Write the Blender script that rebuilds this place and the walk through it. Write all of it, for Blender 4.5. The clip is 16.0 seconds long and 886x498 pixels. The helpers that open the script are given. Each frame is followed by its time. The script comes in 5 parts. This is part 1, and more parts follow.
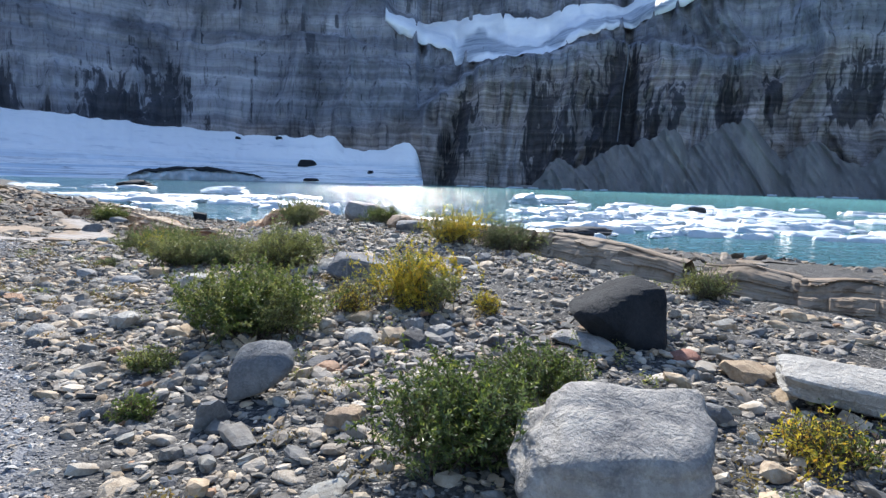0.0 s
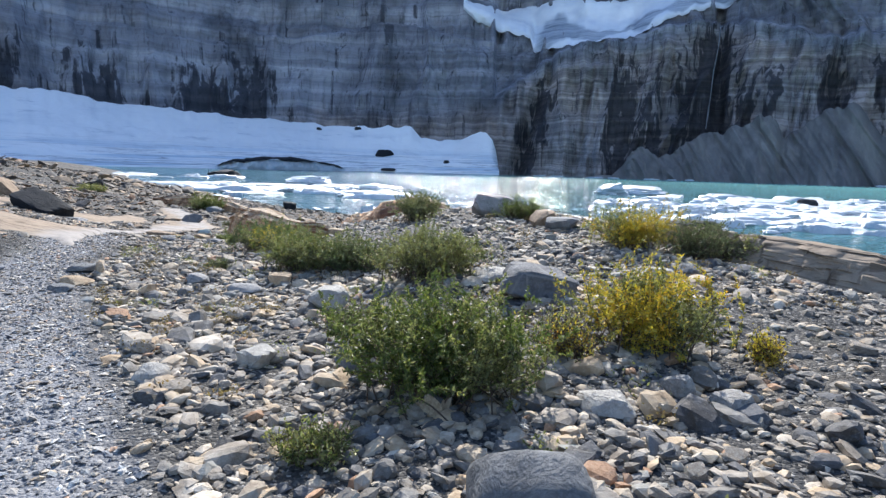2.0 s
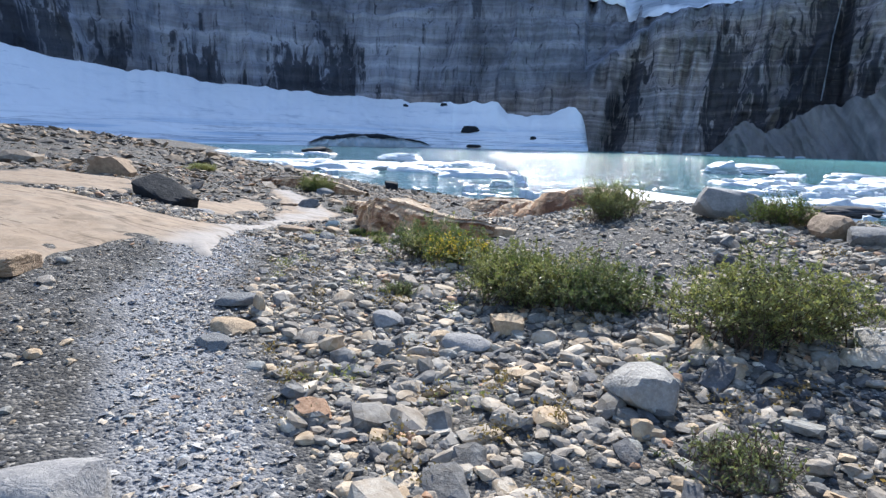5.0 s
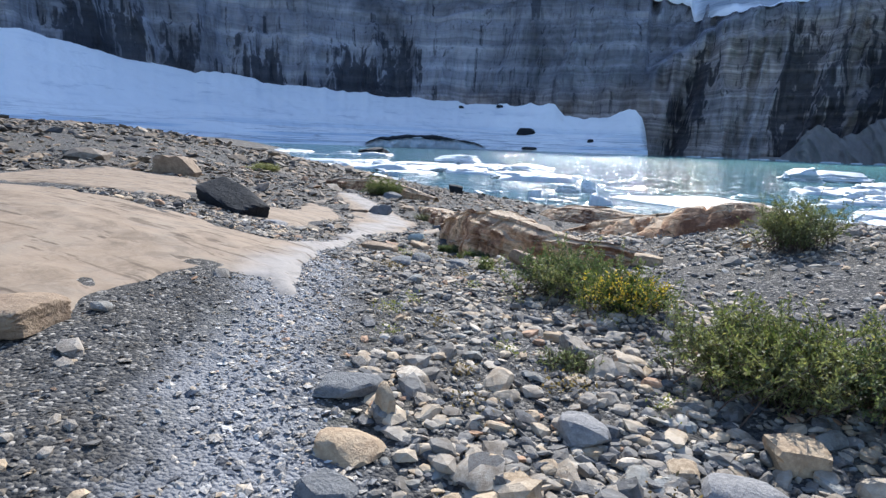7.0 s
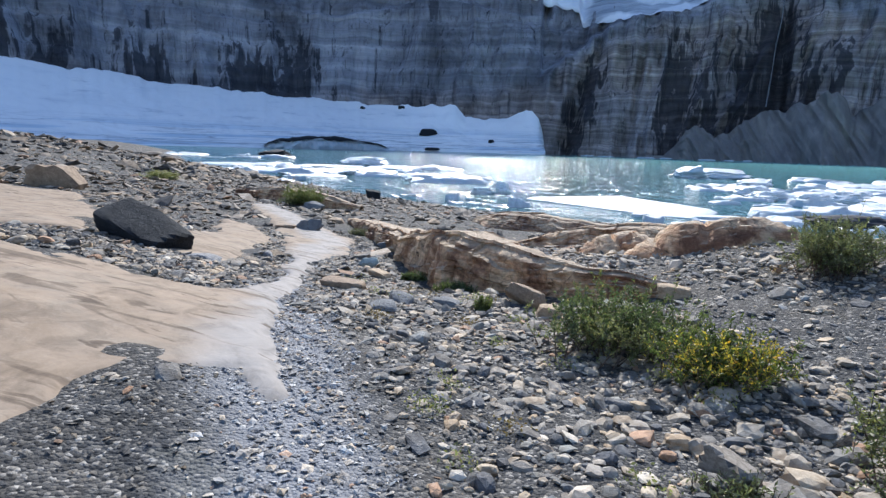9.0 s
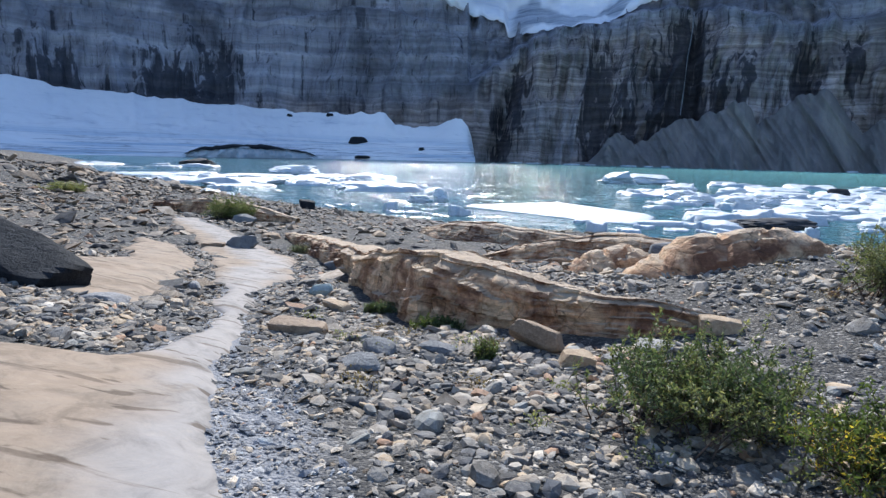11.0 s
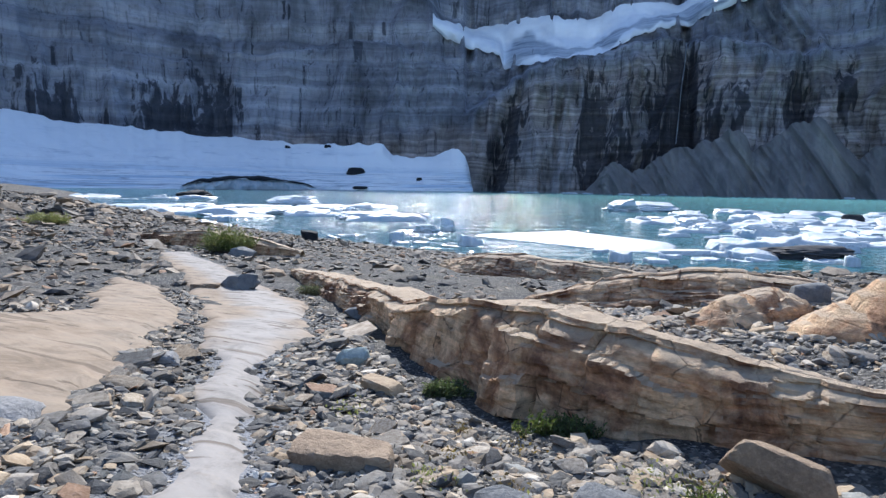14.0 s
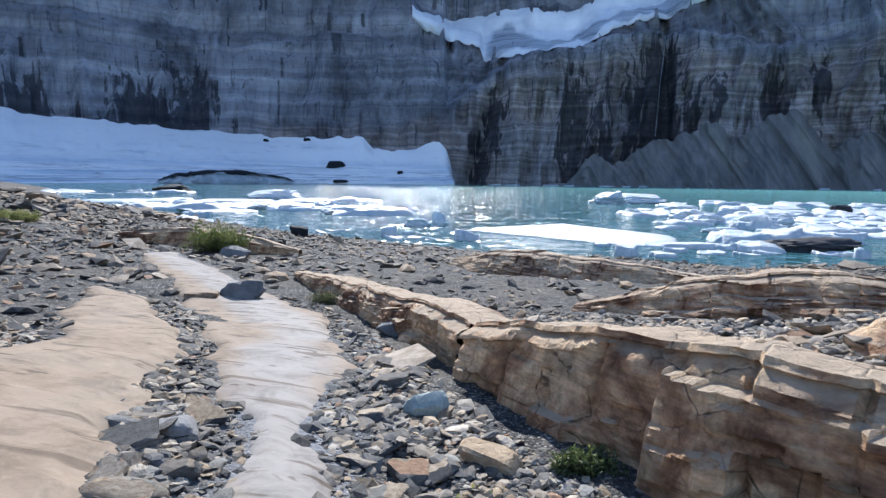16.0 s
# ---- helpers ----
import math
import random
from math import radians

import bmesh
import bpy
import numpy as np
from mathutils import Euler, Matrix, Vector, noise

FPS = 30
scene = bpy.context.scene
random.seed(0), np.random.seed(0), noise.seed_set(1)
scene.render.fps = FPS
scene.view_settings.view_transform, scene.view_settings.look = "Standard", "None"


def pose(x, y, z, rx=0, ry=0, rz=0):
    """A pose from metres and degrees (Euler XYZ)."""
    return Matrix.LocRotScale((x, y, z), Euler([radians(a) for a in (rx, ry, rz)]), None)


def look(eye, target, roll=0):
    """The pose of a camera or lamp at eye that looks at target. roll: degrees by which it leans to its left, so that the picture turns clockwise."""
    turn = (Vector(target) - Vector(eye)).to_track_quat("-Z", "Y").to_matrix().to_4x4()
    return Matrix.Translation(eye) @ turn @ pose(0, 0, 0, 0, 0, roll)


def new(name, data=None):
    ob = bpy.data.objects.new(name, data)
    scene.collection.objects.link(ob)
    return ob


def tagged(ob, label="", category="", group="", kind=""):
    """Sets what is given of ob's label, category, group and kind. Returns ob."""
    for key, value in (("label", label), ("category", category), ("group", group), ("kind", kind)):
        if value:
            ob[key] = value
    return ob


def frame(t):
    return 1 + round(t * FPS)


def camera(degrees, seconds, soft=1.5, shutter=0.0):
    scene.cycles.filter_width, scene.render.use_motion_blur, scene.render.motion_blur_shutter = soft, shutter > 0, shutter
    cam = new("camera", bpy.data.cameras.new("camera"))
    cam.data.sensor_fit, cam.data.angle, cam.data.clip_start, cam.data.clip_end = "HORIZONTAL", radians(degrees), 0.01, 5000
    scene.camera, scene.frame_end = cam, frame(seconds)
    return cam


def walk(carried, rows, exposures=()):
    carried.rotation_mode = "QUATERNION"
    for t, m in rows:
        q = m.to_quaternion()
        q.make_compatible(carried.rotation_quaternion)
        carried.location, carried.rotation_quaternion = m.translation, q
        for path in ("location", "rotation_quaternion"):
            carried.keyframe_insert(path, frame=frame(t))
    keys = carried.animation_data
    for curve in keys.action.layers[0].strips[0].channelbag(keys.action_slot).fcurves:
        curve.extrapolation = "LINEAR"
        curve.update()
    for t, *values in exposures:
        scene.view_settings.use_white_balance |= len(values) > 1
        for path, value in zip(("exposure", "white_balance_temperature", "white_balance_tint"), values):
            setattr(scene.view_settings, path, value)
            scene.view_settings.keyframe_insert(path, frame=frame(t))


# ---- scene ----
cam = camera(74.2, 16.0, soft=1.4)
PATH = [
    (0, (-0.077, 0.174, 1.476), (-0.087, 2.16, 1.245), 1.6),
    (0.5, (-0.348, 0.563, 1.44), (-0.456, 2.546, 1.207), 1.7),
    (1, (-0.618, 1.016, 1.432), (-0.775, 2.993, 1.173), 1.7),
    (1.5, (-0.922, 1.443, 1.398), (-1.108, 3.416, 1.128), 1.6),
    (2, (-1.281, 1.788, 1.42), (-1.539, 3.753, 1.148), 1.6),
    (2.5, (-1.594, 2.159, 1.434), (-1.891, 4.117, 1.154), 1.7),
    (3, (-1.94, 2.538, 1.421), (-2.282, 4.485, 1.122), 1.7),
    (3.5, (-2.309, 2.937, 1.417), (-2.705, 4.871, 1.099), 1.8),
    (4, (-2.684, 3.265, 1.429), (-3.121, 5.188, 1.096), 2.0),
    (4.2, (-2.805, 3.307, 1.489), (-3.268, 5.221, 1.139), 1.8),
    (6.3, (-4.029, 4.598, 1.494), (-4.64, 6.467, 1.128), 2.1),
    (6.5, (-4.186, 4.728, 1.481), (-4.826, 6.587, 1.111), 2.2),
    (7, (-4.535, 5.036, 1.477), (-5.226, 6.879, 1.12), 2.1),
    (7.5, (-4.889, 5.273, 1.492), (-5.583, 7.114, 1.135), 2.1),
    (8, (-5.24, 5.489, 1.531), (-5.887, 7.349, 1.181), 1.8),
    (8.5, (-5.561, 5.792, 1.54), (-6.072, 7.694, 1.191), 1.9),
    (9, (-5.826, 6.122, 1.576), (-6.209, 8.055, 1.232), 1.7),
    (9.2, (-5.914, 6.259, 1.583), (-6.253, 8.2, 1.239), 1.5),
    (11.3, (-6.646, 7.658, 1.504), (-6.79, 9.63, 1.206), 1.3),
    (11.5, (-6.708, 7.81, 1.509), (-6.844, 9.784, 1.225), 1.2),
    (12, (-6.843, 8.161, 1.466), (-6.967, 10.142, 1.221), 1.2),
    (12.5, (-6.997, 8.495, 1.44), (-7.145, 10.478, 1.221), 1.1),
    (13, (-7.134, 8.846, 1.401), (-7.278, 10.83, 1.196), 1.0),
    (13.5, (-7.299, 9.184, 1.36), (-7.446, 11.168, 1.157), 1.0),
    (14, (-7.497, 9.548, 1.324), (-7.647, 11.531, 1.112), 0.9),
    (14.5, (-7.744, 9.874, 1.302), (-7.885, 11.856, 1.077), 1.0),
    (15, (-8.006, 10.192, 1.314), (-8.141, 12.174, 1.081), 0.9),
    (15.5, (-8.234, 10.532, 1.276), (-8.343, 12.515, 1.039), 0.9),
    (16, (-8.443, 10.9, 1.269), (-8.527, 12.885, 1.035), 0.6),
]
walk(cam, [(t, look(eye, target, roll)) for t, eye, target, roll in PATH], exposures=[(0.0, 1.15, 6280, 10), (4.0, 1.16, 6260, 10), (7.0, 1.0, 6120, 10), (9.0, 0.91, 6040, 10), (12.0, 0.89, 6000, 10), (16.0, 0.94, 5990, 10)])

# ---- light and sky ----
SUN_AZ, SUN_EL = -6.0, 39.0
world = bpy.data.worlds.new("sky")
scene.world = world
world.use_nodes = True
_wn = world.node_tree.nodes
_sky = _wn.new("ShaderNodeTexSky")
_sky.sky_type = "NISHITA"
_sky.sun_disc = False
_sky.sun_elevation, _sky.sun_rotation = radians(SUN_EL), radians(SUN_AZ)
_sky.altitude, _sky.dust_density = 1900.0, 0.6
world.node_tree.links.new(_sky.outputs[0], _wn["Background"].inputs[0])
_wn["Background"].inputs[1].default_value = 0.15
sun = new("sun", bpy.data.lights.new("sun", "SUN"))
sun.data.energy, sun.data.angle, sun.data.color = 4.0, radians(0.53), (1.0, 0.95, 0.88)
_far = Vector((math.sin(radians(SUN_AZ)) * math.cos(radians(SUN_EL)), math.cos(radians(SUN_AZ)) * math.cos(radians(SUN_EL)), math.sin(radians(SUN_EL)))) * 300
sun.matrix_world = look(_far, (0, 0, 0))


# ---- node helpers ----
class Mat:
    """A node material under construction."""

    def __init__(self, name, rough=0.8, metal=0.0, spec=0.4):
        self.m = bpy.data.materials.new(name)
        self.m.use_nodes = True
        self.t = self.m.node_tree
        self.b = self.t.nodes["Principled BSDF"]
        self.b.inputs["Roughness"].default_value = rough
        self.b.inputs["Metallic"].default_value = metal
        self.b.inputs["Specular IOR Level"].default_value = spec

    def node(self, kind, **sets):
        n = self.t.nodes.new("ShaderNode" + kind)
        for key, value in sets.items():
            if key in n.inputs:
                n.inputs[key].default_value = value
        return n

    def link(self, a, b):
        self.t.links.new(a, b)
        return a

    def coords(self, scale=(1, 1, 1), kind="Object"):
        c = self.t.nodes.new("ShaderNodeTexCoord")
        mp = self.node("Mapping")
        mp.inputs["Scale"].default_value = scale
        self.link(c.outputs[kind], mp.inputs["Vector"])
        return mp.outputs[0]

    def noise(self, vec, scale, detail=6.0, rough=0.6, distort=0.0):
        n = self.node("TexNoise", Scale=scale, Detail=detail, Roughness=rough, Distortion=distort)
        if vec is not None:
            self.link(vec, n.inputs["Vector"])
        return n.outputs["Fac"]

    def voronoi(self, vec, scale, feature="F1", out="Distance"):
        n = self.node("TexVoronoi", Scale=scale)
        n.feature = feature
        if vec is not None:
            self.link(vec, n.inputs["Vector"])
        return n.outputs[out]

    def ramp(self, fac, *stops, constant=False):
        n = self.t.nodes.new("ShaderNodeValToRGB")
        r = n.color_ramp
        if constant:
            r.interpolation = "CONSTANT"
        while len(r.elements) < len(stops):
            r.elements.new(0.5)
        for e, (p, c) in zip(r.elements, stops):
            e.position = p
            e.color = (*(c if hasattr(c, "__len__") else (c, c, c)), 1)
        self.link(fac, n.inputs[0])
        return n.outputs[0]

    def mix(self, fac, a, b, mode="MIX"):
        n = self.t.nodes.new("ShaderNodeMix")
        n.data_type, n.blend_type = "RGBA", mode
        for sock, v in ((n.inputs[0], fac), (n.inputs[6], a), (n.inputs[7], b)):
            if hasattr(v, "is_output"):
                self.link(v, sock)
            else:
                sock.default_value = v if not hasattr(v, "__len__") else (*v, 1)
        return n.outputs[2]

    def math(self, op, a, b=0.0):
        n = self.t.nodes.new("ShaderNodeMath")
        n.operation = op
        for sock, v in zip(n.inputs, (a, b)):
            if hasattr(v, "is_output"):
                self.link(v, sock)
            else:
                sock.default_value = v
        return n.outputs[0]

    def bump(self, height, strength=0.5, distance=0.02, after=None):
        n = self.node("Bump", Strength=strength, Distance=distance)
        self.link(height, n.inputs["Height"])
        if after is not None:
            self.link(after, n.inputs["Normal"])
        self.link(n.outputs[0], self.b.inputs["Normal"])
        return n.outputs[0]

    def colour(self, c):
        self.link(c, self.b.inputs["Base Color"])
        return self


def own_random(m):
    """A random number for each loose piece, whether an object or an island of a joined mesh."""
    g = m.t.nodes.new("ShaderNodeNewGeometry").outputs["Random Per Island"]
    o = m.t.nodes.new("ShaderNodeObjectInfo").outputs["Random"]
    return m.math("FRACT", m.math("ADD", g, o))


# ---- materials ----
def make_stone(name="field_stone", tint=(1.0, 1.0, 1.0)):
    m = Mat(name, 0.78, spec=0.35)
    r = own_random(m)
    v = m.coords()
    base = m.ramp(r, (0.0, (0.09, 0.10, 0.12)), (0.14, (0.175, 0.18, 0.185)), (0.28, (0.28, 0.27, 0.255)), (0.42, (0.40, 0.38, 0.345)), (0.5, (0.13, 0.14, 0.155)), (0.6, (0.45, 0.40, 0.33)),
                  (0.7, (0.35, 0.335, 0.31)), (0.8, (0.46, 0.385, 0.29)), (0.88, (0.24, 0.26, 0.27)), (0.93, (0.56, 0.54, 0.50)), (0.98, (0.38, 0.25, 0.17)), constant=True)
    tone = m.mix(m.ramp(m.noise(v, 7, 6, 0.7), (0.38, 0.0), (0.62, 1.0)), (0.62, 0.55, 0.47), (1.16, 1.14, 1.1))
    c = m.mix(1.0, m.mix(1.0, base, tone, "MULTIPLY"), tint, "MULTIPLY")
    c = m.mix(m.ramp(m.noise(v, 38, 4, 0.7), (0.52, 0.0), (0.75, 0.35)), c, m.mix(1.0, (0.46, 0.44, 0.40), tint, "MULTIPLY"))
    m.colour(c)
    m.bump(m.math("ADD", m.noise(v, 30, 6, 0.65), m.math("MULTIPLY", m.noise(v, 120, 2), 0.3)), 0.55, 0.015)
    return m.m


def make_plain_stone(name, dark, light, scale=6.0, vein=None, bump=0.6, rough=0.8, spec=0.35):
    m = Mat(name, rough, spec=spec)
    v = m.coords()
    n = m.noise(v, scale, 8, 0.62, 0.4)
    c = m.mix(m.ramp(n, (0.32, 0.0), (0.68, 1.0)), dark, light)
    c = m.mix(m.ramp(m.noise(v, scale * 9, 4, 0.7), (0.45, 0.0), (0.8, 0.5)), c, [min(1, x * 1.5) for x in light])
    if vein:
        w = m.voronoi(v, scale * 0.55, "DISTANCE_TO_EDGE")
        warp = m.math("ADD", w, m.math("MULTIPLY", m.noise(v, scale * 2, 4), 0.12))
        c = m.mix(m.ramp(warp, (0.05, 0.75), (0.1, 0.0)), c, vein)
    m.colour(c)
    m.bump(m.math("ADD", m.noise(v, scale * 2.5, 7, 0.65, 0.5), m.math("MULTIPLY", m.noise(v, scale * 14, 3), 0.25)), bump, 0.05)
    return m.m


def make_ground():
    m = Mat("gravel_ground", 0.9, spec=0.25)
    v = m.coords()
    cell = m.voronoi(v, 52, "F1", "Color")
    sep = m.t.nodes.new("ShaderNodeSeparateColor")
    m.link(cell, sep.inputs[0])
    chips = m.ramp(sep.outputs[0], (0.0, (0.024, 0.026, 0.029)), (0.35, (0.047, 0.049, 0.052)), (0.6, (0.078, 0.077, 0.076)), (0.85, (0.145, 0.136, 0.122)), (0.96, (0.33, 0.31, 0.28)))
    big = m.voronoi(v, 7.5, "F1", "Color")
    sep2 = m.t.nodes.new("ShaderNodeSeparateColor")
    m.link(big, sep2.inputs[0])
    c = m.mix(1.0, chips, m.ramp(sep2.outputs[1], (0.0, 0.65), (1.0, 1.15)), "MULTIPLY")
    c = m.mix(m.ramp(m.noise(v, 0.5, 5), (0.45, 0.0), (0.7, 0.4)), c, (0.16, 0.135, 0.10))
    c = m.mix(m.ramp(m.noise(v, 0.9, 6, 0.7), (0.6, 0.0), (0.75, 0.45)), c, (0.12, 0.115, 0.06))
    worn = m.node("Attribute")
    worn.attribute_name = "trail"
    c = m.mix(m.math("MULTIPLY", worn.outputs["Fac"], 0.85), c, m.mix(m.noise(v, 60, 4), (0.18, 0.186, 0.2), (0.33, 0.335, 0.35)))
    m.colour(c)
    d1 = m.voronoi(v, 52)
    d2 = m.voronoi(v, 17)
    h = m.math("ADD", m.math("MULTIPLY", m.math("SUBTRACT", 1.0, d1), 0.8), m.math("MULTIPLY", m.math("SUBTRACT", 1.0, d2), 0.35))
    m.bump(m.math("ADD", h, m.math("MULTIPLY", m.noise(v, 90, 3), 0.5)), 0.9, 0.02)
    return m.m


def make_bedrock(name, faces):
    """Tan layered bedrock, dusty along the path, paler on flat tops, darker and rust-stained on broken faces."""
    m = Mat(name, 0.85, spec=0.25)
    v = m.coords()
    n = m.noise(v, 1.6, 8, 0.66, 0.5)
    if faces:
        c = m.ramp(n, (0.38, (0.17, 0.085, 0.05)), (0.46, (0.40, 0.225, 0.125)), (0.56, (0.66, 0.46, 0.28)), (0.68, (0.46, 0.335, 0.22)))
        band = m.noise(m.coords((1.0, 1.0, 4.5)), 2.2, 5, 0.6, 0.4)
        c = m.mix(1.0, c, m.ramp(band, (0.36, 0.78), (0.62, 1.15)), "MULTIPLY")
        layer = m.noise(m.coords((0.55, 0.55, 13.0)), 1.6, 6, 0.7, 0.25)
        c = m.mix(1.0, c, m.ramp(layer, (0.34, 0.72), (0.48, 1.0), (0.64, 1.2)), "MULTIPLY")
        c = m.mix(m.ramp(m.noise(v, 2.6, 7, 0.72, 0.8), (0.58, 0.0), (0.7, 0.5)), c, (0.46, 0.38, 0.28))
        c = m.mix(1.0, c, m.ramp(m.noise(v, 5.5, 7, 0.72, 0.9), (0.36, 0.66), (0.5, 1.0), (0.64, 1.25)), "MULTIPLY")
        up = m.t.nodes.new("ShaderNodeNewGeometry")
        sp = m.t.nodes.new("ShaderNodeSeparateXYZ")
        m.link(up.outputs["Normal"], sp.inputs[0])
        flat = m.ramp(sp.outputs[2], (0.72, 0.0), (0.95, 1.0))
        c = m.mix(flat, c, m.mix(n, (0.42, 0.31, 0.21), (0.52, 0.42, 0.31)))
        crack = m.voronoi(m.coords((1.0, 1.0, 1.2)), 3.0, "DISTANCE_TO_EDGE")
        wob = m.math("ADD", crack, m.math("MULTIPLY", m.noise(v, 9, 5), 0.09))
        c = m.mix(m.ramp(wob, (0.045, 0.8), (0.062, 0.0)), c, m.mix(m.ramp(m.noise(v, 2.1, 3), (0.45, 0.0), (0.55, 1.0)), (0.05, 0.034, 0.025), c))
        h = m.math("ADD", m.math("ADD", m.math("MULTIPLY", band, 0.6), m.math("MULTIPLY", layer, 0.3)), m.math("ADD", m.math("MULTIPLY", m.noise(v, 9, 8, 0.68), 1.0), m.math("MULTIPLY", m.ramp(wob, (0.03, 0.0), (0.08, 1.0)), 0.22)))
        m.colour(c)
        m.bump(h, 0.9, 0.07)
    else:
        c = m.ramp(n, (0.3, (0.20, 0.148, 0.10)), (0.5, (0.28, 0.215, 0.155)), (0.68, (0.265, 0.215, 0.162)), (0.8, (0.17, 0.127, 0.09)))
        worn = m.node("Attribute")
        worn.attribute_name = "trail"
        c = m.mix(m.math("MULTIPLY", worn.outputs["Fac"], 0.8), c, (0.30, 0.285, 0.27))
        c = m.mix(m.ramp(m.noise(v, 14, 6, 0.75), (0.55, 0.0), (0.8, 0.5)), c, (0.38, 0.32, 0.25))
        line = m.noise(m.coords((0.5, 3.2, 1.0)), 1.6, 4, 0.55, 0.8)
        c = m.mix(m.ramp(line, (0.36, 0.7), (0.41, 0.0)), c, (0.10, 0.072, 0.05))
        c = m.mix(m.ramp(m.noise(v, 4.5, 3), (0.66, 0.0), (0.72, 0.4)), c, (0.22, 0.17, 0.12))
        # shallow dents: bumped, with their shade also put into the colour
        shaded_pit = m.noise(m.coords((1.4, 4.2, 1.0)), 1.7, 3, 0.5, 0.5)
        c = m.mix(m.ramp(shaded_pit, (0.63, 0.0), (0.67, 0.8)), c, (0.1, 0.072, 0.05))
        dust = m.noise(v, 3.4, 7, 0.7, 0.7)
        c = m.mix(1.0, c, m.ramp(dust, (0.36, 0.72), (0.5, 1.0), (0.64, 1.12)), "MULTIPLY")
        m.colour(c)
        m.bump(m.math("ADD", m.math("MULTIPLY", m.noise(v, 8, 7, 0.6, 0.4), 0.6), m.math("SUBTRACT", m.math("MULTIPLY", line, 0.1), m.math("MULTIPLY", m.ramp(shaded_pit, (0.60, 0.0), (0.7, 1.0)), 0.12))), 0.4, 0.035)
    return m.m


def make_cliff():
    m = Mat("layered_cliff", 0.88, spec=0.15)
    v = m.coords()
    warp = m.noise(m.coords((0.004, 0.004, 0.004)), 3.0, 4)
    sepc = m.t.nodes.new("ShaderNodeSeparateXYZ")
    m.link(v, sepc.inputs[0])
    height = m.math("ADD", sepc.outputs[2], m.math("MULTIPLY", warp, 16.0))
    comb = m.t.nodes.new("ShaderNodeCombineXYZ")
    m.link(m.math("MULTIPLY", height, 1.0), comb.inputs[2])
    m.link(m.math("MULTIPLY", sepc.outputs[0], 0.006), comb.inputs[0])
    m.link(m.math("MULTIPLY", sepc.outputs[1], 0.006), comb.inputs[1])
    fine = m.noise(comb.outputs[0], 0.42, 5, 0.65)
    wide = m.noise(comb.outputs[0], 0.09, 3, 0.5)
    c = m.ramp(wide, (0.36, (0.20, 0.205, 0.235)), (0.5, (0.265, 0.27, 0.30)), (0.62, (0.35, 0.35, 0.375)))
    tan = m.ramp(fine, (0.34, (0.27, 0.22, 0.20)), (0.5, (0.375, 0.315, 0.285)), (0.66, (0.54, 0.46, 0.415)))
    unit = m.node("Attribute")
    unit.attribute_name = "warm"
    patchy = m.ramp(m.noise(m.coords((0.02, 0.02, 0.03)), 1.0, 4), (0.3, 0.45), (0.6, 1.0))
    c = m.mix(m.math("MULTIPLY", unit.outputs["Fac"], patchy), c, tan)
    c = m.mix(1.0, c, m.ramp(fine, (0.36, 0.86), (0.64, 1.14)), "MULTIPLY")
    fold = m.noise(m.coords((0.018, 0.018, 0.013)), 1.0, 6, 0.6, 0.8)
    c = m.mix(1.0, c, m.ramp(fold, (0.36, 0.52), (0.5, 0.98), (0.62, 1.28)), "MULTIPLY")
    wet = m.noise(m.coords((0.075, 0.075, 0.006)), 1.0, 6, 0.68)
    zone = m.noise(m.coords((0.011, 0.011, 0.009)), 1.0, 3, 0.5)
    streak = m.math("MULTIPLY", m.ramp(wet, (0.53, 0.0), (0.6, 0.8)), m.ramp(zone, (0.5, 0.0), (0.6, 1.0)))
    seep = m.node("Attribute")
    seep.attribute_name = "seep"
    runs = m.noise(m.coords((0.2, 0.2, 0.005)), 1.0, 4, 0.6)
    streak = m.math("MAXIMUM", streak, m.ramp(m.math("ADD", m.math("MULTIPLY", seep.outputs["Fac"], 0.32), runs), (0.6, 0.0), (0.7, 1.0)))
    c = m.mix(m.math("MULTIPLY", streak, 0.8), c, (0.018, 0.021, 0.03))
    hair = m.noise(m.coords((0.34, 0.34, 0.03)), 1.0, 5, 0.7, 0.3)
    c = m.mix(1.0, c, m.ramp(hair, (0.34, 0.66), (0.46, 1.0), (0.6, 1.06)), "MULTIPLY")
    pale = m.ramp(m.noise(m.coords((0.11, 0.11, 0.012)), 1.0, 5, 0.7), (0.6, 0.0), (0.76, 0.22))
    c = m.mix(pale, c, (0.45, 0.45, 0.47))
    m.colour(c)
    h = m.math("ADD", m.math("MULTIPLY", fine, 1.1), m.math("MULTIPLY", m.noise(m.coords((0.10, 0.10, 0.11)), 1.0, 7, 0.65), 1.0))
    m.bump(h, 0.9, 3.0)
    return m.m


def make_scree():
    m = Mat("fine_scree", 0.95, spec=0.1)
    n = m.noise(m.coords((0.05, 0.05, 0.012)), 1.0, 7, 0.6)
    c = m.ramp(n, (0.3, (0.14, 0.13, 0.13)), (0.55, (0.22, 0.205, 0.195)), (0.75, (0.34, 0.31, 0.285)))
    c = m.mix(m.ramp(m.noise(m.coords(), 0.5, 5, 0.7), (0.5, 0.0), (0.75, 0.4)), c, (0.27, 0.26, 0.25))
    m.colour(c)
    m.bump(m.noise(m.coords((0.12, 0.12, 0.03)), 1.0, 7, 0.65), 0.8, 2.0)
    return m.m


